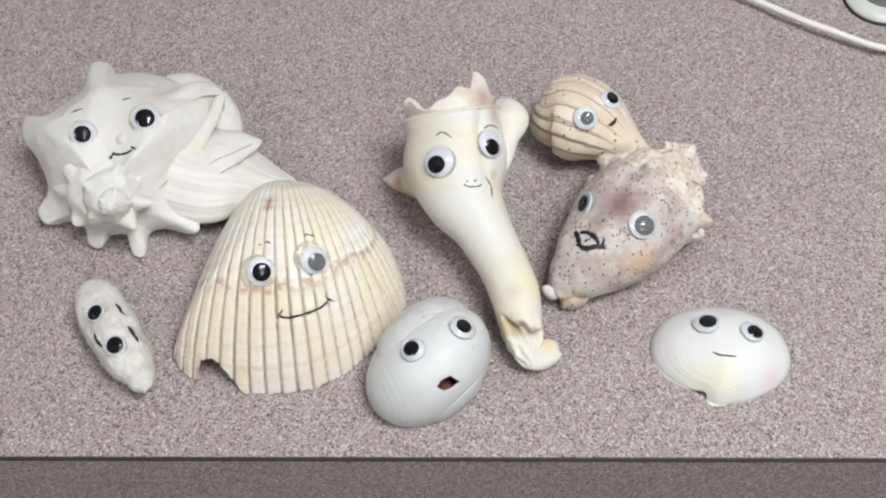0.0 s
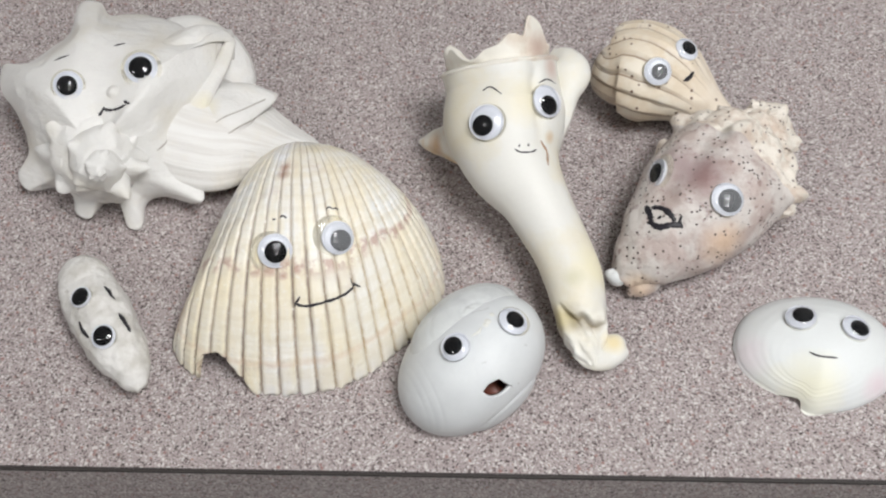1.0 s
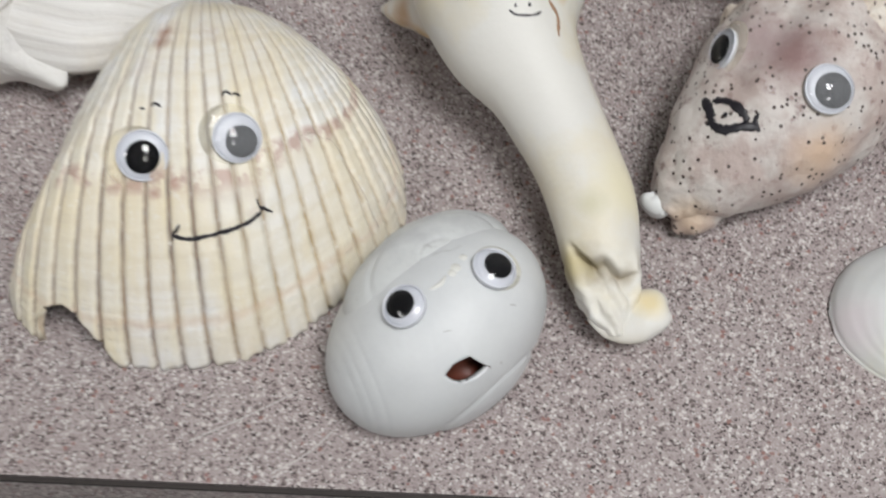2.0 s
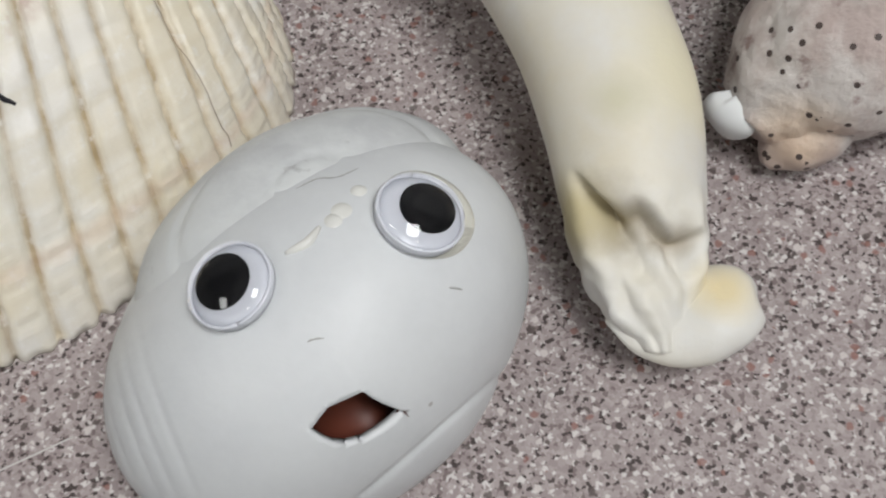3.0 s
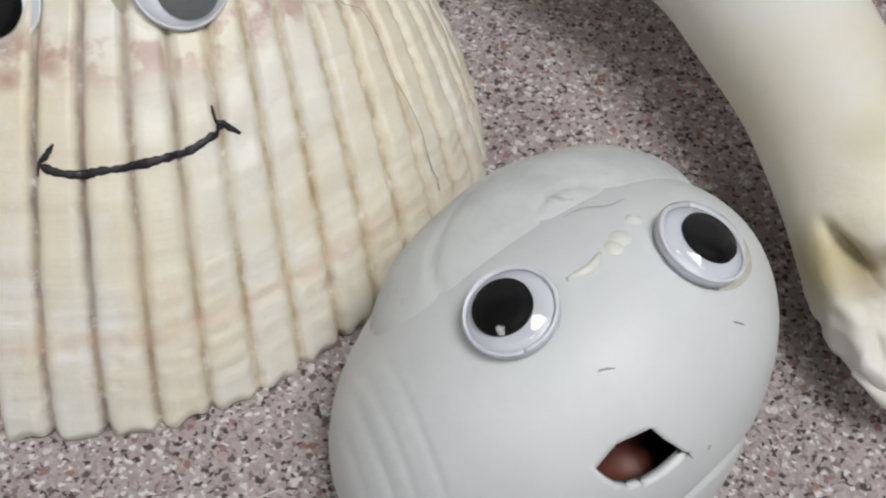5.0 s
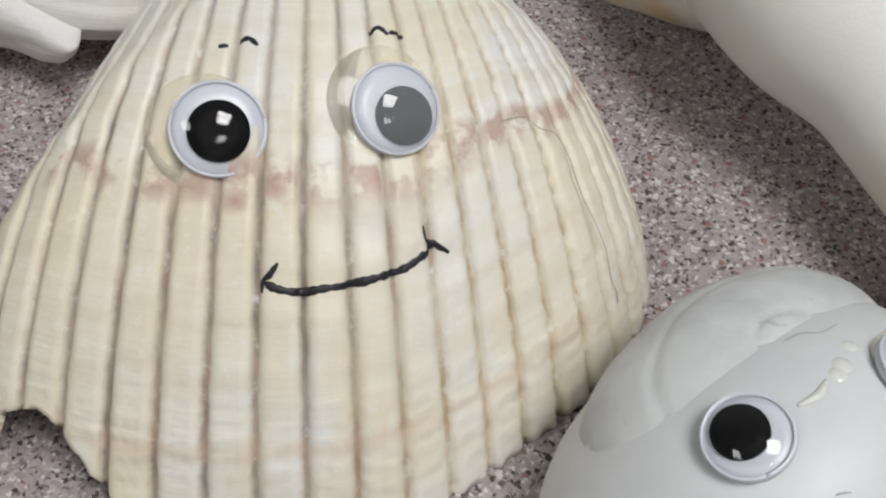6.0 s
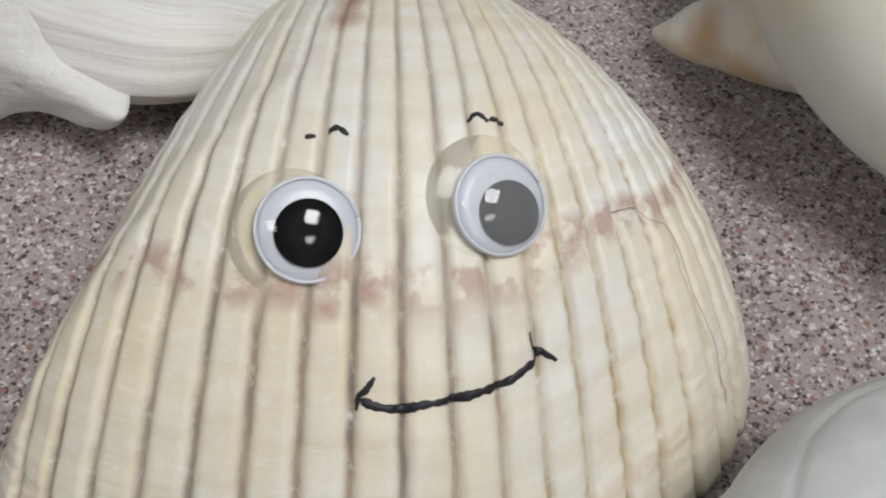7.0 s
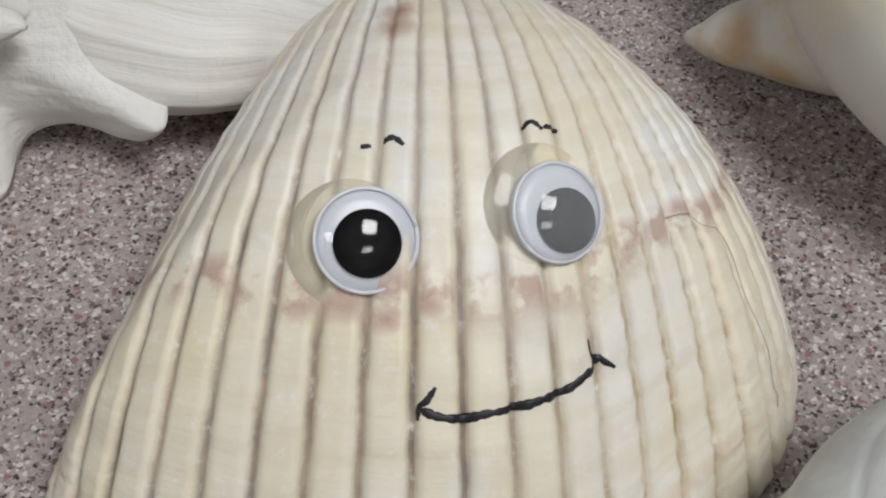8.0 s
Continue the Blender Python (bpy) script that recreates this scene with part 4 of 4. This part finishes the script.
    nub = [(15.8, 13.45, 3.8, 0.36), (15.62, 13.7, 4.0, 0.30), (15.55, 13.85, 4.12, 0.20), (15.53, 13.93, 4.2, 0.05)]
    grid_part("knob", wobble(loft_grid(nub, 20, 20), 0.05, 2.2, 6.0), M_CREAM_IN, shell, "worn pinkish nub on the broken rim", cap=(True, True), flip=True)
    ink(shell, tree, "crack", [(18.57, 10.25, 3.62), (18.73, 10.02, 3.3), (18.8, 9.53, 3.17)], 0.04, "brown crack", M_CRACK)
    # knob at the end of the canal
    knob = [(19.7, 3.77, 0.8, 0.086), (20.19, 3.68, 0.7, 0.386), (20.78, 3.85, 0.75, 0.559), (21.13, 4.2, 0.8, 0.431), (21.33, 4.32, 0.8, 0.108)]
    grid_part("canal_tip", wobble(loft_grid(knob, 30, 30, 0.62), 0.07, 1.9, 8.0), M_CREAM, shell, "flat yellowed canal tip", cap=(True, True), flip=True)
    googly_eye(shell, tree, (16.82, 10.54, 4.2), (16.71, 10.46, 4.1), 1.18, 0.70, 1.1)
    googly_eye(shell, tree, (18.77, 11.45, 4.19), (18.81, 11.32, 4.11), 1.10, 0.66, 1.1)
    for nm, pts, w in (("drawn_mouth", [(17.74, 9.76, 3.8), (17.91, 9.69, 3.72), (18.25, 9.77, 3.61), (18.4, 9.91, 3.56)], 0.028), ("drawn_nostril", [(17.85, 9.87, 3.84), (17.9, 9.86, 3.82)], 0.045), ("drawn_nostril", [(18.13, 9.95, 3.78), (18.19, 9.95, 3.74)], 0.045), ("drawn_brow", [(16.66, 11.55, 4.61), (16.92, 11.62, 4.73), (17.29, 11.32, 4.72)], 0.026), ("drawn_brow", [(18.54, 12.04, 4.47), (18.82, 12.33, 4.32), (19.16, 12.5, 3.9)], 0.026)):
        ink(shell, tree, nm, pts, w)


cream_whelk()


# ---- small corded whelk ----
def small_whelk():
    shell = thing("small_whelk_shell", "small tan whelk shell with brown cords and glued eyes", "seashell", "seashells")
    line = [(21.39, 15.6, 1.5, 0.733), (21.62, 15.34, 1.6, 1.339), (22.13, 15.21, 1.75, 1.745), (22.83, 14.84, 1.8, 1.833), (23.54, 14.48, 1.7, 1.588), (24.25, 14.02, 1.5, 1.128), (24.84, 13.63, 1.3, 0.767), (25.41, 13.18, 1.2, 0.525), (25.97, 12.77, 1.1, 0.333)]

    def bump(s, phi):
        cord = 0.075 * ((16 * phi / (2 * np.pi)) % 1.0 - 0.5) * np.clip((s - 0.03) / 0.1, 0, 1) * np.clip((0.75 - s) / 0.25, 0, 1)
        return 1 - cord

    P = wobble(loft_grid(line, 100, 128, 0.92, bump, -np.pi / 2), 0.05, 1.3, 21.0)
    ob, tree = grid_part("shell_body", P, M_RIDGED, shell, "tan whorl with brown cords", cap=(True, True), uv=loft_uv(100, 128), flip=True)
    spire = [(22.14, 15.42, 1.8, 1.457), (21.79, 15.59, 1.8, 1.022), (21.48, 15.77, 1.7, 0.537), (21.21, 15.97, 1.6, 0.098)]

    def steps(s, phi):
        return 1 + 0.12 * np.sin(s * 14 + phi)

    grid_part("spire", loft_grid(spire, 40, 40, 1.0, steps), M_CONCH_PALE, shell, "low pale spire", cap=(True, True), flip=True)
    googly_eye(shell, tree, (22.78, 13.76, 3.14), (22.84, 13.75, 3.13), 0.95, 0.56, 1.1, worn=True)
    googly_eye(shell, tree, (23.85, 14.76, 3.13), (23.99, 14.9, 3.07), 0.86, 0.54, 1.05)
    ink(shell, tree, "drawn_mouth", [(23.74, 13.68, 2.77), (23.96, 13.81, 2.78), (24.14, 14.05, 2.84)], 0.07)


small_whelk()


# ---- speckled conch ----
def conch():
    shell = thing("speckled_conch_shell", "mauve and tan conch shell with dark specks and knobs", "seashell", "seashells")
    line = [(21.41, 6.58, 0.7, 0.312), (21.75, 6.98, 0.9, 0.847), (22.33, 7.45, 1.2, 1.339), (23.02, 8.09, 1.45, 1.791), (23.77, 8.83, 1.65, 2.138), (24.55, 9.69, 1.75, 2.293), (25.21, 10.45, 1.8, 2.221), (25.71, 11.04, 1.9, 1.979), (26.17, 11.58, 2, 1.619), (26.58, 11.95, 2.35, 1.15), (26.88, 12.2, 2.75, 0.6), (27.1, 12.32, 3.1, 0.07)]

    def bump(s, phi):
        knobs = 0.30 * np.maximum(0, np.cos(4.5 * (phi - 0.2))) ** 3 * np.exp(-(((s - 0.60) / 0.05) ** 2))
        steps = 0.13 * np.sin(s * 40 + phi) * np.clip((s - 0.66) / 0.08, 0, 1)
        lumps = 0.05 * np.sin(3 * phi + 9 * s) * np.sin(7 * s + phi) * np.clip((s - 0.4) / 0.2, 0, 1)
        fold = -0.10 * np.exp(-(((phi - 1.9) / 0.25) ** 2)) * np.exp(-(((s - 0.5) / 0.16) ** 2))
        return 1 + knobs + steps + lumps + fold

    P = loft_grid(line, 190, 150, 0.86, bump)
    rough = (np.clip((np.linspace(0, 1, 190) - 0.45) / 0.25, 0.25, 1) * np.clip((1 - np.linspace(0, 1, 190)) / 0.12, 0.15, 1))[:, None, None]
    P = P + (wobble(P, 0.26, 1.7, 31.0) - P) * rough
    P = P + (wobble(P, 0.11, 3.8, 37.0) - P) * rough
    P = P + (wobble(P, 0.04, 9.0, 39.0) - P) * rough
    P[..., 2] = np.maximum(P[..., 2], 0.02)
    split = 105
    ob, tree = grid_part("shell_body", P[: split + 1], M_CONCH, shell, "mauve whorl with dark specks", cap=(True, False), flip=True)
    grid_part("spire", P[split:], M_CONCH_PALE, shell, "chalky knobbed spire", cap=(False, True), flip=True)
    verts, faces = grid_data(P)
    tree = BVHTree.FromPolygons([Vector(v) for v in verts.tolist()], [f[::-1] for f in faces])
    for nm, st, m, lab in (("canal_lip", [(21.04, 6.98, 0.9, 0.134), (21.08, 6.86, 0.8, 0.268), (21.26, 6.73, 0.75, 0.312), (21.44, 6.71, 0.7, 0.223), (21.53, 6.66, 0.7, 0.067)], M_CLAM, "rolled white canal edge"), ("canal_edge", [(22.64, 7.05, 1, 0.446), (22.21, 6.72, 0.6, 0.492), (21.87, 6.51, 0.4, 0.358), (21.67, 6.33, 0.3, 0.089)], M_CONCH, "tan canal edge"), ("knob", [(23.39, 10.73, 1.7, 0.598), (23.13, 11.15, 1.8, 0.462), (22.98, 11.46, 1.9, 0.301), (22.89, 11.61, 2, 0.093)], M_CONCH_PALE, "pale worn knob"), ("knob", [(24.14, 10.41, 2.3, 0.635), (23.93, 10.83, 2.5, 0.5), (23.76, 11.19, 2.6, 0.342), (23.67, 11.42, 2.6, 0.091)], M_CONCH_PALE, "pale worn knob"), ("knob", [(26.08, 9.67, 1.4, 0.822), (26.54, 9.45, 1.2, 0.548), (26.9, 9.05, 1.4, 0.274), (27.1, 8.86, 1.55, 0.069)], M_CONCH_PALE, "pale worn corner")):
        grid_part(nm, wobble(loft_grid(st, 24, 24), 0.06, 2.4, 13.0), m, shell, lab, cap=(True, True), flip=True)
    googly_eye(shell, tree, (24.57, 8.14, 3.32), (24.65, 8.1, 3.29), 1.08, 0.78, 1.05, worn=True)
    googly_eye(shell, tree, (22.55, 9.42, 3.04), (22.49, 9.45, 2.93), 0.92, 0.66, 1.3, (0.3, 0), lean=(-0.95, -0.1, 0))
    for pts, w in (([(22.08, 8.36, 2.62), (22.18, 7.99, 2.66), (22.22, 7.7, 2.6), (22.46, 7.48, 2.69), (22.85, 7.49, 2.82), (23.15, 7.44, 2.84)], 0.10), ([(22.24, 8.22, 2.73), (22.52, 8.11, 2.88), (22.77, 7.84, 2.95), (22.94, 7.59, 2.87)], 0.09), ([(23.14, 7.7, 3.03), (23.08, 7.57, 2.9), (23.17, 7.37, 2.8)], 0.055), ([(22.46, 7.85, 2.78), (22.51, 7.76, 2.78)], 0.06)):
        ink(shell, tree, "drawn_mouth", pts, w)


conch()


# ---- worn spindle ----
def spindle():
    shell = thing("olive_shell", "small worn grey-white olive shell with two glued eyes", "seashell", "seashells")
    line = [(2.92, 6.94, 0.85, 0.224), (3.19, 6.58, 0.95, 0.712), (3.58, 5.92, 1, 0.948), (4.1, 5.07, 1, 1.025), (4.68, 4.18, 1, 0.991), (5.24, 3.34, 0.95, 0.811), (5.67, 2.74, 0.85, 0.551), (5.98, 2.37, 0.75, 0.211)]

    def bump(s, phi):
        return 1 + 0.03 * np.sin(s * 30 + phi) * np.clip((s - 0.6) / 0.2, 0, 1) + 0.03 * np.sin(3 * phi + 4 * s)

    P = wobble(loft_grid(line, 110, 90, 0.95, bump), 0.09, 1.4, 41.0)
    P = wobble(P, 0.05, 4.0, 43.0)
    P[..., 2] = np.maximum(P[..., 2], 0.02)
    ob, tree = grid_part("shell_body", P, M_SPINDLE, shell, "pitted grey-white whorl", cap=(True, True), flip=True)
    googly_eye(shell, tree, (3.84, 4.95, 1.96), (3.78, 5.04, 1.92), 0.70, 0.60, 1.05)
    googly_eye(shell, tree, (4.76, 3.62, 1.81), (4.76, 3.67, 1.83), 0.78, 0.64, 1.05)
    ink(shell, tree, "drawn_mouth", [(3.78, 4.25, 1.65), (3.96, 3.93, 1.67), (4.18, 3.7, 1.6)], 0.065)
    ink(shell, tree, "drawn_brow", [(4.43, 5.48, 1.84), (4.66, 5.22, 1.82), (4.84, 5.02, 1.8)], 0.075)
    ink(shell, tree, "drawn_brow", [(5.05, 4.5, 1.79), (5.29, 4.2, 1.78), (5.51, 3.89, 1.68)], 0.07)


spindle()


# ---- large white knobbed whelk ----
def white_whelk():
    shell = thing("white_whelk_shell", "large bleached white knobbed whelk shell with a smiling face", "seashell", "seashells")
    rim_pts = [(7.28, 15.54, 3.2), (7.76, 15.21, 3), (6.56, 15.31, 3), (5.12, 16.5, 2.6), (3.76, 17.1, 2.4), (2.75, 16.94, 2.5), (2.43, 17.25, 2.8), (1.7, 17.19, 2.8), (1.59, 15.92, 2.7), (0.85, 14.85, 2.8), (0.08, 14.37, 2.7), (-0.66, 14.31, 2.7), (-0.6, 13.39, 2.5), (0.28, 12.11, 2.2), (0.61, 11.17, 1.7), (0.12, 10.61, 0.9), (0.53, 10.15, 0.7), (1.26, 10.32, 0.9), (2.11, 9.98, 0.7), (2.26, 9.46, 0.3), (2.85, 9.18, 0.3), (3.33, 9.76, 0.6), (4.05, 9.68, 0.4), (4.25, 8.94, 0.15), (4.72, 8.94, 0.15), (4.82, 9.84, 0.5), (5.71, 9.83, 0.9), (6.89, 9.38, 1.2), (6.93, 9.94, 1.3), (6.29, 10.81, 1.6), (6.27, 11.81, 2.2), (7.07, 13.41, 3)]
    apex = np.array((3.71, 10.04, 2.4))
    around, rings = 340, 70
    rim = spline(rim_pts, around, True)
    v = np.linspace(0.0, 1.0, rings)[:, None, None]
    soft = rim.copy()
    for _ in range(3):
        soft = sum(np.roll(soft, k, 0) for k in range(-16, 17)) / 33
    P = apex + (soft[None] + (rim - soft)[None] * v**2.6 - apex) * v
    lift = np.clip((soft[:, 1] - apex[1] + 0.8) / 4.4, 0, 1)
    lift = lift * lift * (3 - 2 * lift)
    hump = (np.sin(np.pi * np.linspace(0, 1, rings) ** 0.85)[:, None]) ** 0.9
    P[..., 2] += hump * (0.22 + 1.45 * lift[None, :])
    low = 1 - lift
    P[..., 2] -= 0.30 * np.sin(np.pi * np.linspace(0, 1, rings) ** 0.6)[:, None] * low[None, :]
    under = []
    foot = np.array([apex[0] + 0.3, apex[1] + 2.2, 0.0])
    for t in np.linspace(0, 1, 26)[1:]:
        row = rim + (foot - rim) * (0.55 * t**1.6)
        row[:, 2] = rim[:, 2] * (1 - t) ** 1.4 + 0.02
        under.append(row)
    P = np.concatenate([P, np.array(under)])
    P = wobble(P, 0.12, 0.6, 51.0)
    P = wobble(P, 0.03, 2.4, 57.0)
    P[..., 2] = np.maximum(P[..., 2], 0.02)
    ob, tree = grid_part("shell_body", P, M_WHITE, shell, "bleached whorl with blunt knobs", cap=(False, True))
    # spire: stacked whorls with their own small knobs
    spire = [(3.41, 10.71, 2.1, 1.697), (3.61, 10.22, 2.5, 1.359), (3.82, 9.68, 2.9, 0.983), (3.96, 9.26, 3.2, 0.641), (4.08, 8.9, 3.45, 0.307), (4.14, 8.71, 3.55, 0.065)]

    def steps(s, phi):
        whorl = (s * 3.0 + phi / (2 * np.pi)) % 1.0
        knob = np.maximum(0, np.cos(5 * phi + 2)) ** 2 * np.exp(-(((whorl - 0.35) / 0.14) ** 2))
        suture = np.exp(-((np.minimum(whorl, 1 - whorl) / 0.06) ** 2))
        return 0.90 + 0.20 * np.sin(np.pi * whorl) ** 0.7 - 0.14 * suture + 0.22 * knob


    grid_part("spire", wobble(loft_grid(spire, 200, 200, 1.0, steps), 0.06, 2.2, 61.0), M_WHITE, shell, "knobbed white spire", cap=(True, True), flip=True)
    shoulder = [(5.6, 13.9, 2.9, 1.1), (6.4, 14.9, 2.85, 0.85), (7.0, 15.65, 2.6, 0.5), (7.35, 16.12, 2.45, 0.18)]
    grid_part("knob", wobble(loft_grid(shoulder, 36, 40), 0.08, 1.3, 67.0), M_WHITE, shell, "blunt knob of the last whorl", cap=(True, True), flip=True)
    for tip, r in (((1.2, 10.7, 2.3), 0.55), ((1.8, 11.7, 2.9), 0.45), ((4.8, 8.7, 2.2), 0.42), ((5.4, 9.7, 2.6), 0.38), ((4.9, 10.7, 3.1), 0.36), ((3.0, 8.95, 2.3), 0.40)):
        tip = np.array(tip)
        base = tip + (np.array((3.8, 9.95, 2.5)) - tip) * 0.55
        cone = [(*(base + (tip - base) * f), r * k) for f, k in ((0, 1.25), (0.4, 0.85), (0.75, 0.5), (1.0, 0.10))]
        grid_part("knob", wobble(loft_grid(cone, 20, 24), 0.07, 2.0, 63.0), M_WHITE, shell, "short blunt knob of the spire", cap=(True, True), flip=True)
    canal = [(4.79, 12.7, 1.7, 1.95), (5.99, 12.4, 1.5, 2.3), (7.15, 12.1, 1.35, 2.2), (8.29, 12.1, 1.15, 1.75), (9.34, 12.0, 0.95, 1.17), (10.42, 11.81, 0.9, 0.616), (11.15, 11.43, 0.8, 0.189)]

    def folds(s, phi):
        return 1 + 0.010 * np.sin(13 * phi + 5 * s) + 0.004 * np.sin(37 * phi + 11 * s) + 0.05 * np.sin(4 * phi + 2.0)

    grid_part("canal", wobble(loft_grid(canal, 130, 220, 0.62, folds), 0.08, 0.8, 71.0), M_LINES, shell, "folded white canal with fine lengthwise ridges", cap=(True, True), uv=loft_uv(130, 220), flip=True)
    for st, flat in (([(7.57, 15.21, 3, 0.191), (7.24, 13.81, 2.9, 0.305), (6.65, 12.3, 2.7, 0.37), (6.04, 11.15, 2.1, 0.323), (5.54, 10.98, 1.3, 0.117)], 0.6), ([(4.74, 16.57, 2, 0.639), (5.85, 16.32, 1.8, 1.033), (6.77, 15.52, 1.6, 1.173), (7.52, 14.66, 1.4, 0.874), (8, 13.95, 1.3, 0.241)], 0.7), ([(9.24, 13.5, 2, 0.095), (8.89, 13.24, 2.2, 0.471), (7.97, 12.82, 2.3, 1.031), (6.84, 11.93, 2.2, 1.022), (5.53, 11.57, 1.2, 0.329)], 0.42)):
        _, sheet = grid_part("outer_lip", wobble(loft_grid(st, 40, 48, flat), 0.06, 1.1, 73.0), M_WHITE, shell, "worn edge of the outer lip", cap=(True, True), flip=True)
    ink(shell, sheet, "growth_line", [(8.97, 12.99, 2.38), (8.26, 12.25, 2.67), (7.49, 11.71, 2.74), (6.89, 11.1, 2.48), (6.23, 10.69, 2.33)], 0.03, "grey growth crease", M_CREASE)
    ink(shell, sheet, "growth_line", [(9.02, 12.54, 2.06), (8.29, 11.73, 2.48), (7.49, 11.11, 2.32), (6.86, 10.65, 2.11)], 0.03, "grey growth crease", M_CREASE)
    ink(shell, tree, "growth_line", [(6.45, 11.78, 3.06), (6.31, 11.31, 2.87), (5.9, 10.9, 2.6), (5.48, 10.59, 2.45)], 0.03, "grey growth crease", M_CREASE)
    googly_eye(shell, tree, (2.62, 11.97, 4.21), (2.60, 11.93, 4.23), 0.96, 0.68, 1.2, lean=(0.2, -0.4, 0))
    googly_eye(shell, tree, (5.04, 12.64, 4.34), (5.02, 12.64, 4.33), 1.10, 0.78, 1.25, lean=(0.2, -0.35, 0))
    nose = (4.11, 11.91, 4.01)
    if nose:
        place, up = nearest(tree, nose)
        m = Matrix.Translation(place - up * 0.04) @ up.to_track_quat("Z", "Y").to_matrix().to_4x4()
        part("nose_bump", placed(cap_bm(0.28, 0.16, 4, 16), m), M_WHITE, shell, "small worn bump")
    for pts in ([(3.77, 11.37, 3.73), (4.06, 11.3, 3.75), (4.38, 11.28, 3.87), (4.66, 11.31, 4.02)], [(3.63, 11.18, 3.57), (3.75, 11.29, 3.67), (3.85, 11.41, 3.77)], [(4.55, 11.49, 4.01), (4.67, 11.4, 4.03), (4.79, 11.32, 4.06)]):
        ink(shell, tree, "drawn_mouth", pts, 0.05)
    ink(shell, tree, "drawn_brow", [(1.84, 13.22, 4.06), (2.34, 13.42, 4.14)], 0.045)
    ink(shell, tree, "drawn_brow", [(3.81, 13.91, 4.08), (4.17, 14.09, 4.02)], 0.042)


white_whelk()


# ---- things at the back ----
def cable():
    pts = [(29.12, 25.35, 0.4), (31.74, 23.65, 0.5), (33.53, 22.36, 0.55), (35.21, 21.38, 0.55), (36.41, 20.76, 0.5), (37.35, 20.45, 0.45), (39.21, 20.22, 0.35), (42.41, 20.44, 0.3)]
    c = thing("power_cable", "white rubber cable lying on the speckled counter", "cable")
    part("cord", tube(bmesh.new(), spline(pts, 40).tolist(), 0.15, 14), M_CABLE, c)


def stand():
    x, y = 38.0, 24.2
    s = thing("desk_stand", "grey plastic stand with a rounded base", "stand")
    m = Matrix.Translation((x, y, 0.02))
    part("base", placed(cap_bm(1.75, 0.16, 3, 40, 0.22), m), M_PALE, s, "pale grey round base")
    part("foot_ring", placed(cap_bm(1.85, 0.04, 2, 40, 0.10), m), M_SEAM, s, "dark rubber ring")
    bm = bmesh.new()
    bmesh.ops.create_cone(bm, cap_ends=True, segments=40, radius1=1.55, radius2=1.25, depth=7.0, matrix=Matrix.Translation((0.35, 0.55, 3.8)))
    part("post", placed(bm, m), M_GREY, s, "grey-green post")


cable()
stand()
